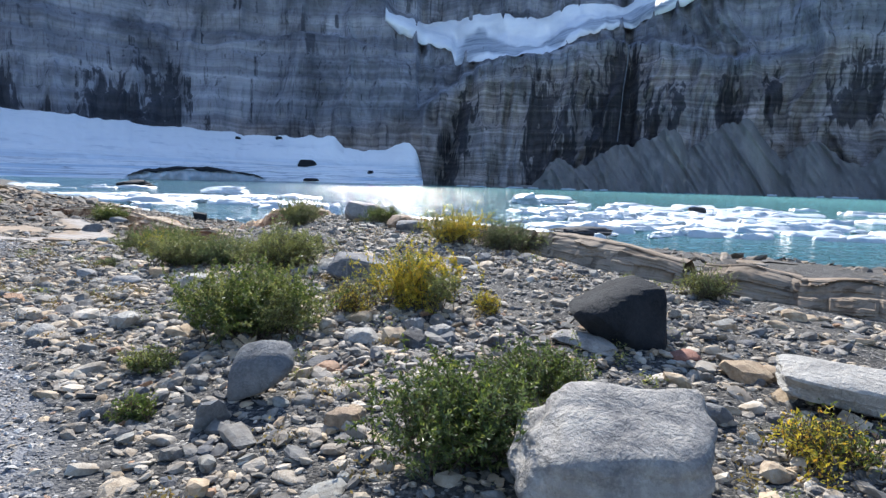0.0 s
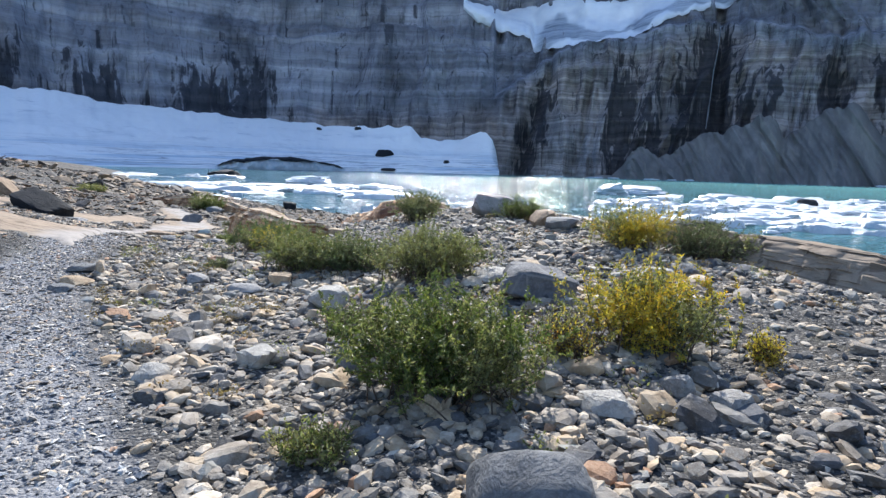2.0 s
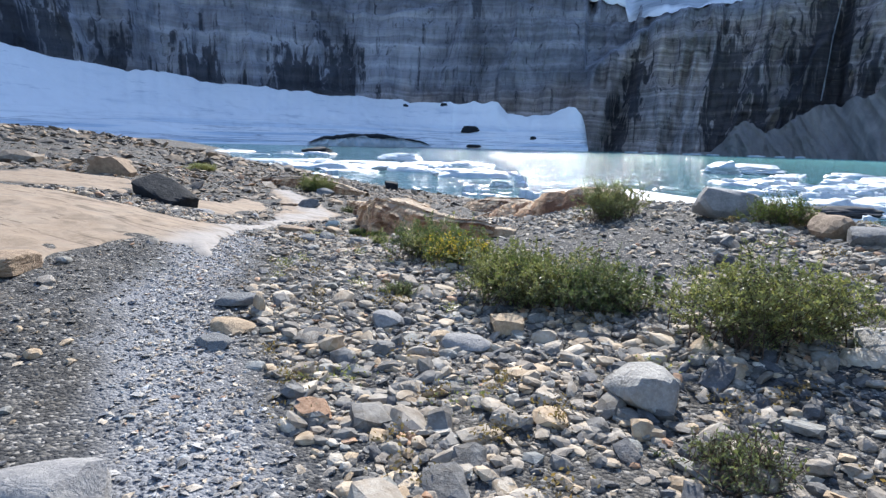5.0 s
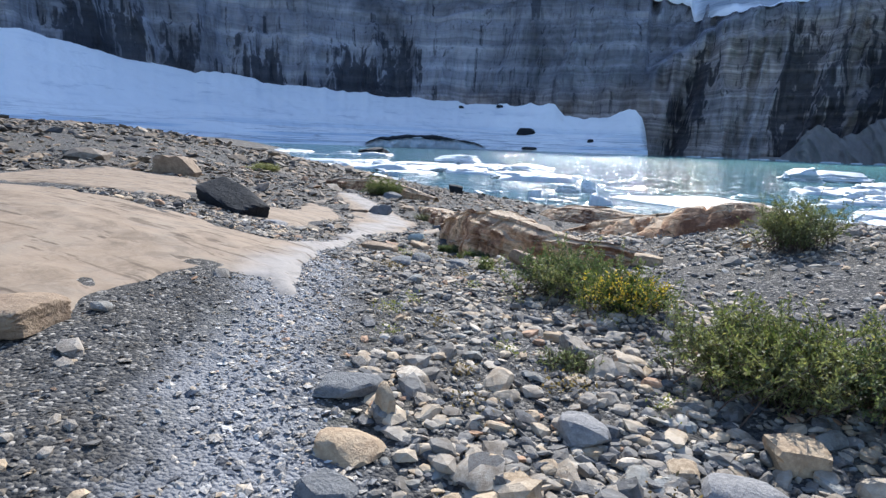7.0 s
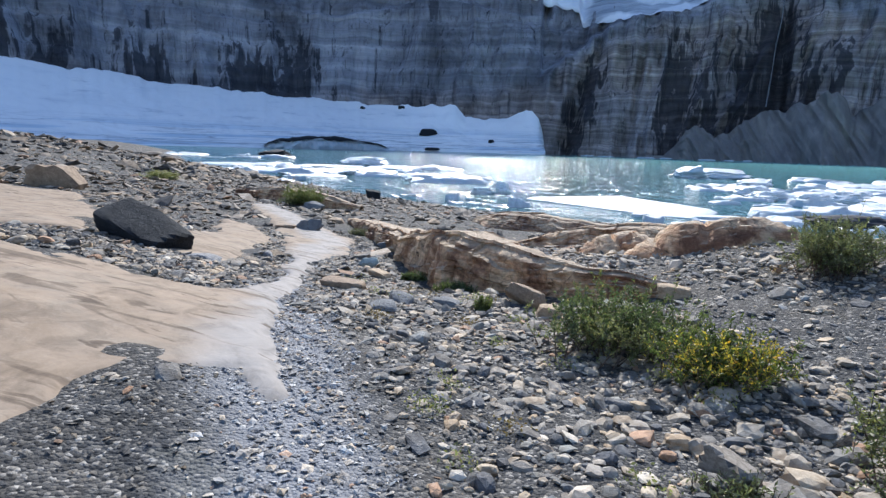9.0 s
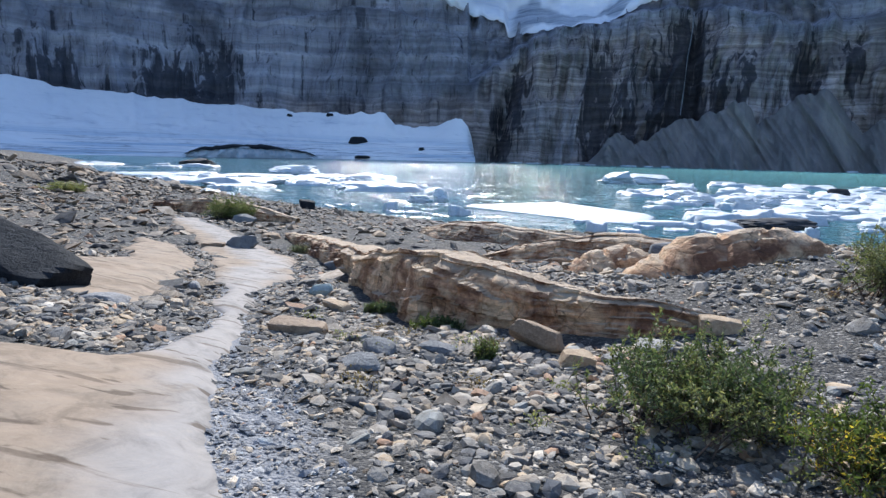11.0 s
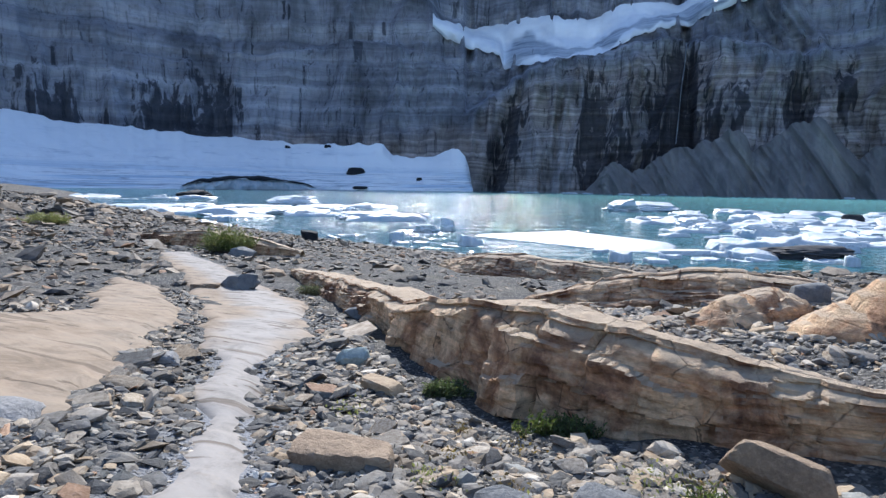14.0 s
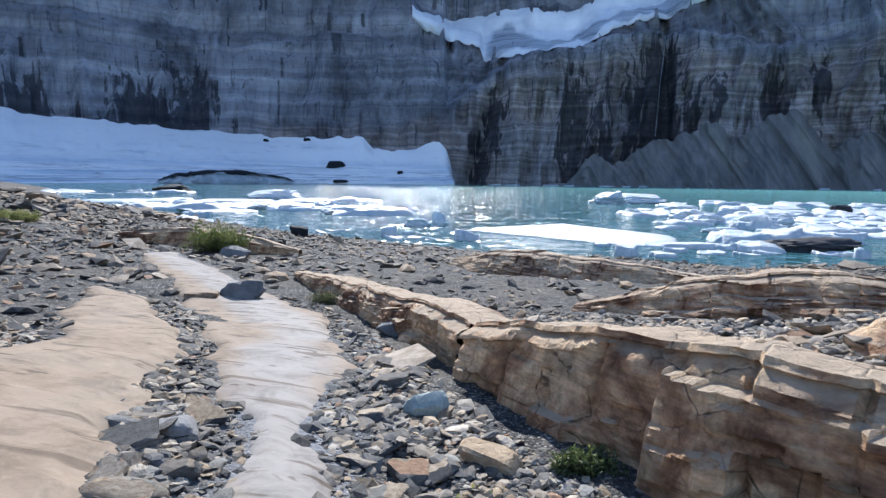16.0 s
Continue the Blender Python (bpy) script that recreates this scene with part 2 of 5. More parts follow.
def make_snow(dirty):
    m = Mat("old_snow" if dirty else "lake_ice", 0.6 if dirty else 0.4, spec=0.3)
    if dirty:
        n = m.noise(m.coords((0.02, 0.02, 0.09)), 1.0, 6, 0.6, 0.5)
        c = m.ramp(n, (0.28, (0.80, 0.82, 0.85)), (0.42, (0.92, 0.925, 0.935)), (0.7, (0.96, 0.96, 0.96)))
        lay = m.noise(m.coords((0.006, 0.006, 0.32)), 1.0, 4, 0.6, 0.3)
        sep = m.t.nodes.new("ShaderNodeSeparateXYZ")
        m.link(m.coords(), sep.inputs[0])
        lowband = m.ramp(m.math("DIVIDE", sep.outputs[2], 40.0), (0.12, 1.0), (0.42, 0.0))
        c = m.mix(m.math("MULTIPLY", lowband, m.ramp(lay, (0.42, 0.8), (0.5, 0.0))), c, (0.50, 0.62, 0.74))
        thin = m.noise(m.coords((0.012, 0.012, 0.5)), 1.0, 5, 0.6, 0.5)
        c = m.mix(m.math("MULTIPLY", lowband, m.ramp(thin, (0.455, 0.0), (0.475, 0.7), (0.49, 0.7), (0.51, 0.0))), c, (0.22, 0.25, 0.30))
        c = m.mix(m.ramp(m.noise(m.coords((0.03, 0.03, 0.2)), 1.0, 5, 0.7), (0.6, 0.0), (0.68, 0.45)), c, (0.45, 0.49, 0.56))
        m.colour(c)
        m.bump(m.noise(m.coords((0.06, 0.06, 0.12)), 1.0, 7, 0.62), 0.7, 2.5)
    else:
        n = m.noise(m.coords(), 0.5, 6, 0.65)
        c = m.ramp(n, (0.3, (0.34, 0.49, 0.57)), (0.46, (0.52, 0.58, 0.62)), (0.6, (0.61, 0.635, 0.655)))
        m.colour(c)
        m.b.inputs["Subsurface Weight"].default_value = 0.0
        m.bump(m.noise(m.coords(), 2.2, 7, 0.65), 0.7, 0.2)
    return m.m


def make_glacier():
    m = Mat("glacier_snow", 0.6, spec=0.3)
    n = m.noise(m.coords((0.03, 0.03, 0.06)), 1.0, 6, 0.6, 0.5)
    c = m.ramp(n, (0.3, (0.70, 0.73, 0.78)), (0.6, (0.87, 0.88, 0.89)))
    bare = m.node("Attribute")
    bare.attribute_name = "bare_ice"
    lines = m.noise(m.coords((0.02, 0.02, 0.25)), 1.0, 5, 0.65, 0.8)
    ice = m.ramp(lines, (0.35, (0.20, 0.235, 0.28)), (0.5, (0.38, 0.42, 0.47)), (0.65, (0.55, 0.58, 0.62)))
    m.colour(m.mix(bare.outputs["Fac"], c, ice))
    m.bump(m.noise(m.coords((0.06, 0.06, 0.10)), 1.0, 7, 0.62), 0.6, 2.0)
    return m.m


def make_water():
    m = Mat("glacial_water", 0.11, spec=0.5)
    n = m.noise(m.coords((0.012, 0.03, 1)), 1.0, 4, 0.5)
    c = m.ramp(n, (0.3, (0.03, 0.095, 0.11)), (0.7, (0.05, 0.15, 0.165)))
    sep = m.t.nodes.new("ShaderNodeSeparateXYZ")
    m.link(m.coords(), sep.inputs[0])
    silt = m.ramp(m.math("DIVIDE", m.math("ADD", sep.outputs[0], m.math("MULTIPLY", sep.outputs[1], 0.35)), 300.0), (0.05, 0.0), (0.75, 1.0))
    c = m.mix(silt, c, (0.2, 0.5, 0.49))
    m.colour(c)
    # ripples tilt the surface directly, so that they stay as steep far out as near by
    tilts = []
    for scale, amount in (((1.6, 2.4, 1), 2.0), ((0.45, 0.8, 1), 1.2), ((0.16, 0.3, 1), 0.5)):
        n = m.node("TexNoise", Scale=1.0, Detail=4.0, Roughness=0.6)
        m.link(m.coords(scale), n.inputs["Vector"])
        sub = m.t.nodes.new("ShaderNodeVectorMath")
        sub.operation = "SUBTRACT"
        sub.inputs[1].default_value = (0.5, 0.5, 0.5)
        m.link(n.outputs["Color"], sub.inputs[0])
        mul = m.t.nodes.new("ShaderNodeVectorMath")
        mul.operation = "MULTIPLY"
        mul.inputs[1].default_value = (amount, amount, 0.0)
        m.link(sub.outputs[0], mul.inputs[0])
        tilts.append(mul.outputs[0])
    first = m.t.nodes.new("ShaderNodeVectorMath")
    m.link(tilts[0], first.inputs[0])
    m.link(tilts[1], first.inputs[1])
    add = m.t.nodes.new("ShaderNodeVectorMath")
    m.link(first.outputs[0], add.inputs[0])
    m.link(tilts[2], add.inputs[1])
    top = m.t.nodes.new("ShaderNodeVectorMath")
    top.inputs[1].default_value = (0.0, 0.0, 1.0)
    m.link(add.outputs[0], top.inputs[0])
    unit = m.t.nodes.new("ShaderNodeVectorMath")
    unit.operation = "NORMALIZE"
    m.link(top.outputs[0], unit.inputs[0])
    m.link(unit.outputs[0], m.b.inputs["Normal"])
    return m.m


def make_leaf(name, a, b, c):
    m = Mat(name, 0.45, spec=0.45)
    r = own_random(m)
    m.colour(m.ramp(r, (0.0, a), (0.55, b), (0.85, b), (1.0, c)))
    tr = m.node("BsdfTranslucent")
    out = m.t.nodes["Material Output"]
    mix = m.t.nodes.new("ShaderNodeMixShader")
    mix.inputs[0].default_value = 0.42
    src = m.b.inputs["Base Color"].links[0].from_socket
    m.link(m.mix(1.0, src, (1.15, 1.22, 0.8), "MULTIPLY"), tr.inputs[0])
    m.link(m.b.outputs[0], mix.inputs[1])
    m.link(tr.outputs[0], mix.inputs[2])
    m.link(mix.outputs[0], out.inputs[0])
    return m.m


STONE = make_stone("field_stone", (1.05, 0.99, 0.91))
RUBBLE = make_stone("shore_rubble", (0.68, 0.60, 0.52))
PATH_STONE = make_stone("crushed_slate", (1.12, 1.16, 1.24))
CHIPS = make_stone("slate_chip", (0.40, 0.395, 0.39))
SLATE_PILE = make_stone("piled_slate", (0.78, 0.73, 0.67))
GREY_ROCK = make_plain_stone("grey_boulder", (0.165, 0.163, 0.165), (0.31, 0.30, 0.285), 5)
PALE_ROCK = make_plain_stone("pale_grey_rock", (0.12, 0.12, 0.125), (0.44, 0.41, 0.36), 4.0, bump=1.0)
DARK_ROCK = make_plain_stone("dark_slate_boulder", (0.011, 0.013, 0.016), (0.03, 0.033, 0.037), 4, bump=0.7, rough=0.85, spec=0.15)
VEINED_ROCK = make_plain_stone("veined_grey_rock", (0.075, 0.078, 0.085), (0.17, 0.17, 0.172), 5, vein=(0.27, 0.26, 0.235))
TAN_ROCK = make_plain_stone("tan_sandstone", (0.27, 0.18, 0.105), (0.48, 0.375, 0.25), 5)
BROWN_ROCK = make_plain_stone("brown_sandstone", (0.15, 0.10, 0.065), (0.34, 0.25, 0.165), 5)
RED_ROCK = make_plain_stone("red_argillite", (0.19, 0.075, 0.05), (0.34, 0.17, 0.12), 5)
SLATE_ROCK = make_plain_stone("blue_grey_slate", (0.09, 0.094, 0.098), (0.205, 0.207, 0.205), 5, bump=0.7)
GREEN_SLATE = make_plain_stone("grey_green_slate", (0.20, 0.25, 0.24), (0.38, 0.43, 0.41), 5, bump=0.3)
WHITE_ROCK = make_plain_stone("white_stone", (0.23, 0.22, 0.2), (0.46, 0.435, 0.39), 4, bump=0.9)
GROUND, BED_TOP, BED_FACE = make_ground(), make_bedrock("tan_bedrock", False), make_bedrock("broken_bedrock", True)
CLIFF, SCREE, SNOW, ICE, WATER = make_cliff(), make_scree(), make_snow(True), make_snow(False), make_water()
LEAF_GREEN = make_leaf("willow_leaf_green", (0.045, 0.072, 0.018), (0.12, 0.155, 0.042), (0.32, 0.32, 0.095))
LEAF_DEEP = make_leaf("willow_leaf_deep", (0.045, 0.068, 0.03), (0.11, 0.145, 0.062), (0.30, 0.32, 0.16))
LEAF_PALE = make_leaf("willow_leaf_pale", (0.12, 0.13, 0.055), (0.25, 0.26, 0.11), (0.46, 0.40, 0.15))
LEAF_GREY = make_leaf("willow_leaf_grey", (0.07, 0.085, 0.042), (0.155, 0.175, 0.088), (0.33, 0.33, 0.18))
LEAF_YELLOW = make_leaf("autumn_leaf_yellow", (0.24, 0.25, 0.045), (0.60, 0.45, 0.055), (0.64, 0.30, 0.04))
TWIG = make_plain_stone("twig_bark", (0.06, 0.04, 0.03), (0.14, 0.10, 0.075), 20, rough=0.9)


# ---- shapes in numbers ----
def vnoise(x, y, z=0.0, seed=0):
    """Smooth value noise, 0 to 1, for arrays."""
    x, y, z = np.broadcast_arrays(np.asarray(x, float), np.asarray(y, float), np.asarray(z, float))
    xi, yi, zi = np.floor(x).astype(np.int64), np.floor(y).astype(np.int64), np.floor(z).astype(np.int64)
    fx, fy, fz = x - xi, y - yi, z - zi
    fx, fy, fz = (f * f * (3 - 2 * f) for f in (fx, fy, fz))

    def corner(a, b, c):
        h = (a * 374761393 + b * 668265263 + c * 2147483647 + seed * 974634777) & 0xFFFFFFFF
        h = ((h ^ (h >> 13)) * 1274126177) & 0xFFFFFFFF
        h = ((h ^ (h >> 16)) * 2246822519) & 0xFFFFFFFF
        return ((h ^ (h >> 15)) & 0xFFFFFF) / float(0xFFFFFF)

    def lerp(a, b, f):
        return a + (b - a) * f

    low = lerp(lerp(corner(xi, yi, zi), corner(xi + 1, yi, zi), fx), lerp(corner(xi, yi + 1, zi), corner(xi + 1, yi + 1, zi), fx), fy)
    top = lerp(lerp(corner(xi, yi, zi + 1), corner(xi + 1, yi, zi + 1), fx), lerp(corner(xi, yi + 1, zi + 1), corner(xi + 1, yi + 1, zi + 1), fx), fy)
    return lerp(low, top, fz)


def fbm(x, y, z=0.0, octaves=4, seed=0):
    total, amp, s = 0.0, 0.5, 1.0
    for k in range(octaves):
        total = total + amp * vnoise(np.asarray(x) * s, np.asarray(y) * s, np.asarray(z) * s, seed + k)
        amp, s = amp * 0.5, s * 2.03
    return total / (1 - 0.5 ** octaves)


def smooth(x):
    x = np.clip(x, 0, 1)
    return x * x * (3 - 2 * x)


WATER_Z = -2.2
SHORE_X = [-400, -126, -61, -29, -17, -8, 0, 3, 9, 15, 21, 60, 400]
SHORE_Y = [480, 172, 86, 47, 41.5, 38, 36.5, 34.5, 37, 32, 27, 18, -40]
# mounds and hollows: x, y, spread, height
MOUNDS = [(-1.5, 10.5, 3.0, 0.43), (-5.8, 11, 2.2, -0.24), (-10, 8, 3, 0.39), (-6.3, 7.2, 1.8, 0.04), (-1.5, 4, 1.8, -0.08), (-13.5, 12, 3.5, 0.48), (-3, 14.5, 2.2, 0.53),
          (-8.2, 13.8, 1.8, -0.2), (3, 8, 3, 0.17), (-4.5, 17.5, 2.5, 0.16), (-10.5, 18, 3.5, -0.23), (2, 13, 3, 0.46), (-4.2, 7.2, 1.6, -0.17), (7, 11, 3, -0.2), (-50, 40, 19, 1.9)]
TRAIL = [(-0.6, -3.0), (-1.4, 1.0), (-2.4, 2.8), (-3.9, 4.5), (-5.2, 5.9), (-6.35, 7.2), (-7.05, 8.5), (-7.7, 9.8), (-8.5, 11.4), (-9.2, 13.4), (-9.9, 15.2), (-10.3, 17.2), (-12.3, 20.2), (-16.0, 25.0)]


def land(x, y):
    """The height of the ground, without its small relief."""
    x, y = np.asarray(x, float), np.asarray(y, float)
    z = -2.2 + 0.083 * (np.interp(x, SHORE_X, SHORE_Y) - y)
    z = -0.25 * np.log(np.exp(-np.clip(z, -6, 30) / 0.25) + math.exp(-0.12 / 0.25))
    for a, b, s, h in MOUNDS:
        z = z + h * np.exp(-((x - a) ** 2 + (y - b) ** 2) / (2 * s * s))
    back = np.clip(-y - 12, 0, 900)
    return z + back * 0.03 * fbm(x * 0.02, y * 0.02, 0, 3, 9)


def line_distance(x, y, line):
    best = np.full(np.shape(x), 1e9)
    for (ax, ay), (bx, by) in zip(line, line[1:]):
        dx, dy = bx - ax, by - ay
        f = np.clip(((x - ax) * dx + (y - ay) * dy) / (dx * dx + dy * dy), 0, 1)
        best = np.minimum(best, np.hypot(x - ax - f * dx, y - ay - f * dy))
    return best


def inside(x, y, poly):
    """Signed distance to a polygon, positive inside."""
    d = line_distance(x, y, list(poly) + [poly[0]])
    hit = np.zeros(np.shape(x), bool)
    for (ax, ay), (bx, by) in zip(poly, list(poly[1:]) + [poly[0]]):
        if ay != by:
            hit ^= ((ay > y) != (by > y)) & (x < (bx - ax) * (y - ay) / (by - ay) + ax)
    return np.where(hit, d, -d)


def height(x, y):
    """The ground with its small relief."""
    x, y = np.asarray(x, float), np.asarray(y, float)
    t = smooth(line_distance(x, y, TRAIL) / 0.7)
    return land(x, y) + (fbm(x * 0.9, y * 0.9, 0, 4, 3) - 0.5) * (0.05 + 0.11 * t) + (vnoise(x * 5, y * 5, 0, 8) - 0.5) * 0.03 * t


def ground_at(x, y):
    return float(height(np.array([x]), np.array([y]))[0])


def np_mesh(name, verts, faces, mat, soft=True, attrs=None, sharp=0):
    """A mesh from arrays; all faces have the same number of corners."""
    verts, faces = np.asarray(verts, np.float32), np.asarray(faces, np.int32)
    me = bpy.data.meshes.new(name)
    k = faces.shape[1]
    me.vertices.add(len(verts))
    me.vertices.foreach_set("co", verts.ravel())
    me.loops.add(faces.size)
    me.loops.foreach_set("vertex_index", faces.ravel())
    me.polygons.add(len(faces))
    me.polygons.foreach_set("loop_start", np.arange(0, faces.size, k, dtype=np.int32))
    me.polygons.foreach_set("use_smooth", np.full(len(faces), soft))
    for key, values in (attrs or {}).items():
        me.attributes.new(key, "FLOAT", "POINT").data.foreach_set("value", np.asarray(values, np.float32).ravel())
    me.update(calc_edges=True)
    me.materials.append(mat)
    if sharp:
        me.set_sharp_from_angle(angle=radians(sharp))
    return me


def sheet_faces(nu, nv):
    """Quads of a grid with nu rows of nv points."""
    i = np.arange(nu * nv).reshape(nu, nv)
    return np.stack([i[:-1, :-1], i[:-1, 1:], i[1:, 1:], i[1:, :-1]], -1).reshape(-1, 4)


def part(name, me, parent, label=""):
    ob = new(name, me)
    ob.parent = parent
    return tagged(ob, label)


# ---- ground ----
def spaced(lo, fine_lo, fine_hi, hi, step):
    mid = np.arange(fine_lo, fine_hi, step)

    def out(a, b):
        pts, s, p = [], step, a
        while abs(p - a) < abs(b - a):
            s *= 1.13
            p += s * (1 if b > a else -1)
            pts.append(p)
        return pts

    return np.array(out(fine_lo, lo)[::-1] + list(mid) + out(fine_hi, hi))


gx, gy = spaced(-1600, -17, 6, 1600, 0.11), spaced(-1600, -1, 27, 1600, 0.11)
GX, GY = np.meshgrid(gx, gy, indexing="ij")
GZ = height(GX, GY)
far_hills = smooth((np.hypot(GX, GY) - 500) / 600) * 60
GZ = GZ + np.where(GY < 0, far_hills, 0)
worn = smooth(1.15 - line_distance(GX, GY, TRAIL) / 0.5 + (fbm(GX * 3, GY * 3, 0, 3, 5) - 0.5) * 0.8)
ground_ob = new("ground", np_mesh("ground", np.stack([GX, GY, GZ], -1).reshape(-1, 3), sheet_faces(len(gx), len(gy))[:, ::-1], GROUND, True, {"trail": worn}))
tagged(ground_ob, "grey stony moraine ground with a worn gravel footpath", "ground", kind="structure")

wx, wy = spaced(-420, -60, 60, 700, 4.0), spaced(-80, 25, 120, 620, 4.0)
WX, WY = np.meshgrid(wx, wy, indexing="ij")
lake = new("water", np_mesh("water", np.stack([WX, WY, np.full_like(WX, WATER_Z)], -1).reshape(-1, 3), sheet_faces(len(wx), len(wy))[:, ::-1], WATER))
tagged(lake, "milky turquoise glacial lake with sunlit ripples", "lake", kind="structure")

# ---- the rock wall round the lake, in bearings (degrees from ahead) ----
WALL_B = [-130, -100, -75, -57, -45, -37, -25, -12, -5, -2.5, 0, 3, 8, 13, 16, 20, 26, 36, 50, 75, 100, 130]
WALL_R = [420, 420, 430, 450, 490, 520, 535, 520, 500, 485, 492, 462, 452, 456, 478, 462, 466, 470, 450, 430, 420, 420]
LIP_B = [-6.5, -5.0, -2.5, 0.0, 0.4, 4, 8.5, 11, 16, 24, 30]
LIP_E = [16.4, 15.2, 14.7, 13.9, 12.3, 12.0, 12.4, 13.9, 15.9, 17.2, 18.0]


def wall_radius(b, v):
    """How far the wall stands from the walker's first place, by bearing and height."""
    r = np.interp(b, WALL_B, WALL_R)
    arc = b * 8.2
    r = r + (fbm(arc * 0.018, v * 0.004, 0, 4, 21) - 0.5) * 70
    ridge = np.abs(fbm(arc * 0.045 + (vnoise(v * 0.02, arc * 0.01, 0, 44) - 0.5) * 1.2, v * 0.008, 0, 4, 31) - 0.5)
    r = r - (0.16 - np.minimum(ridge, 0.16)) * (60 + 45 * smooth((b + 3) / 3)) + 6
    crack = np.abs(fbm(arc * 0.16 + (vnoise(v * 0.03, arc * 0.02, 0, 45) - 0.5) * 1.5, v * 0.012, 0, 3, 35) - 0.5)
    r = r + np.maximum(0.07 - crack, 0) * (18 + 32 * smooth((b + 3) / 3))
    r = r + 17 * np.exp(-((b - 16.6 + (v - 60) * 0.006) / 0.55) ** 2) + 22 * np.exp(-((b + 0.2 - (v - 20) * 0.035) / 0.9) ** 2) * smooth(1.6 - v / 80)
    bed = v + (fbm(arc * 0.01, v * 0.01, 0, 3, 61) - 0.5) * 14
    for thick, back in ((21.0, 7.0), (8.3, 2.4), (3.1, 0.5)):
        ph = bed / thick + vnoise(arc * 0.004, 0, 0, int(thick)) * 2
        r = r + back * (np.floor(ph) + smooth(((ph % 1.0) - 0.72) / 0.28)) * (0.42 if thick > 10 else 0.2)
    r = r + v * 0.10
    r = r + (fbm(arc * 0.12, v * 0.14, 0, 4, 71) - 0.5) * 6
    r = r + 26 * smooth((b + 3.4) / 0.5) * smooth((v - np.interp(b, [-3, 1, 3.3, 5.8, 10.8, 16.3, 19.9, 24.2, 30], [60, 88, 98, 104, 111, 121, 110, 96, 100])) / 10) * smooth((32 - b) / 6)
    r = r + 12 * smooth((-2.2 - b) / 0.5) * smooth((v - 122 - 8 * np.sin(b * 0.35)) / 5) * smooth((b + 30) / 8)
    lip = np.interp(b, LIP_B, LIP_E)
    vl = 500 * np.tan(np.radians(lip))
    shelf = smooth((b + 7.2) / 2.2) * smooth((31 - b) / 3)
    return r + shelf * 72 * smooth((v - vl) / 40)


bear = np.concatenate([np.arange(-130, -62, 0.8), np.arange(-62, 42, 0.14), np.arange(42, 130.1, 0.8)])
rise = np.concatenate([np.linspace(-6, 150, 150), np.linspace(154, 300, 16)])
CB, CV = np.meshgrid(bear, rise, indexing="ij")
# top of the wall, out of view; height set to shadow the snow and far lake
unseen_crest = 252 + 30 * fbm(CB * 0.11, 0 * CB, 0, 4, 81) - 42 * smooth((-CB - 3) / 6) + 80 * smooth((-CB - 18) / 16)
CV = np.where(CV > 150, 150 + (CV - 150) / 150 * (unseen_crest - 150), CV)
CR = wall_radius(CB, CV)
back_b, back_r = np.meshgrid(bear, np.array([60.0, 200.0, 420.0]), indexing="ij")
CR2 = np.concatenate([CR, CR[:, -1:] + back_r], 1)
CV2 = np.concatenate([CV, CV[:, -1:] + np.array([[18.0, -40.0, -240.0]]) + 0 * back_r], 1)
CB2 = np.concatenate([CB, back_b], 1)
seep = np.zeros_like(CB2)
for b0, wide, top, low in ((-25.6, 1.1, 110, 24), (-29.4, 1.7, 95, 22), (-32.0, 0.8, 70, 22), (-34.0, 0.6, 62, 24), (-37.7, 1.3, 95, 28), (-40.6, 0.9, 75, 30), (-44.0, 1.0, 95, 34), (-22.0, 0.4, 62, 46), (-50.0, 2.4, 110, 40), (-13.9, 0.4, 55, 30), (0.0, 0.9, 62, -5), (1.6, 0.8, 90, 30), (8.6, 1.4, 100, -5), (11.0, 1.2, 90, 10), (13.6, 0.7, 96, 20), (15.9, 2.0, 128, 20), (18.6, 0.5, 85, 30), (20.5, 0.6, 95, 40), (24.8, 1.2, 95, 52), (28.0, 0.6, 105, 55), (34.0, 1.6, 120, 55)):
    seep = np.maximum(seep, np.exp(-((CB2 - b0 + (fbm(CV2 * 0.06 + b0, CB2 * 1.5, 0, 3, 5) - 0.5) * 2.4) / (wide * (1.5 if b0 < -20 else 1.1))) ** 4) * smooth((CV2 - low + 14) / 16) * smooth((top + 12 - CV2) / 60))
# the tan rock beds: a low band behind the snow, and the whole buttress to its east up to its rounded top
ragged = (fbm(CB2 * 0.3, CV2 * 0.03, 0, 3, 91) - 0.5) * 30
buttress_top = np.interp(CB2, [-2.5, -1, 1, 3.3, 5.8, 10.8, 16.3, 19.9, 24.2, 28, 36, 60], [60, 78, 88, 98, 104, 111, 121, 108, 92, 98, 118, 125])
band_top = np.interp(CB2, [-60, -40, -25, -15, -5, -3], [62, 58, 50, 56, 63, 60])
warm = np.where(CB2 > -2.6, smooth((buttress_top - CV2 + ragged * 0.5) / 14) * 0.9, smooth((band_top - CV2 + ragged) / 22) * np.interp(CB2, [-60, -26, -22], [0.6, 0.75, 1.0]))
ang = np.radians(CB2)
wall = new("cliff", np_mesh("cliff", np.stack([CR2 * np.sin(ang), CR2 * np.cos(ang), CV2], -1).reshape(-1, 3), sheet_faces(len(bear), CB2.shape[1]), CLIFF, True, {"seep": seep, "warm": warm}))
tagged(wall, "high shaded cliff of grey and tan rock layers with black water streaks", "cliff", kind="structure")


def polar_sheet(name, b, r, v, mat, label, category, attrs=None):
    a = np.radians(b)
    ob = new(name, np_mesh(name, np.stack([r * np.sin(a), r * np.cos(a), v], -1).reshape(-1, 3), sheet_faces(*b.shape), mat, True, attrs))
    return tagged(ob, label, category, kind="structure")


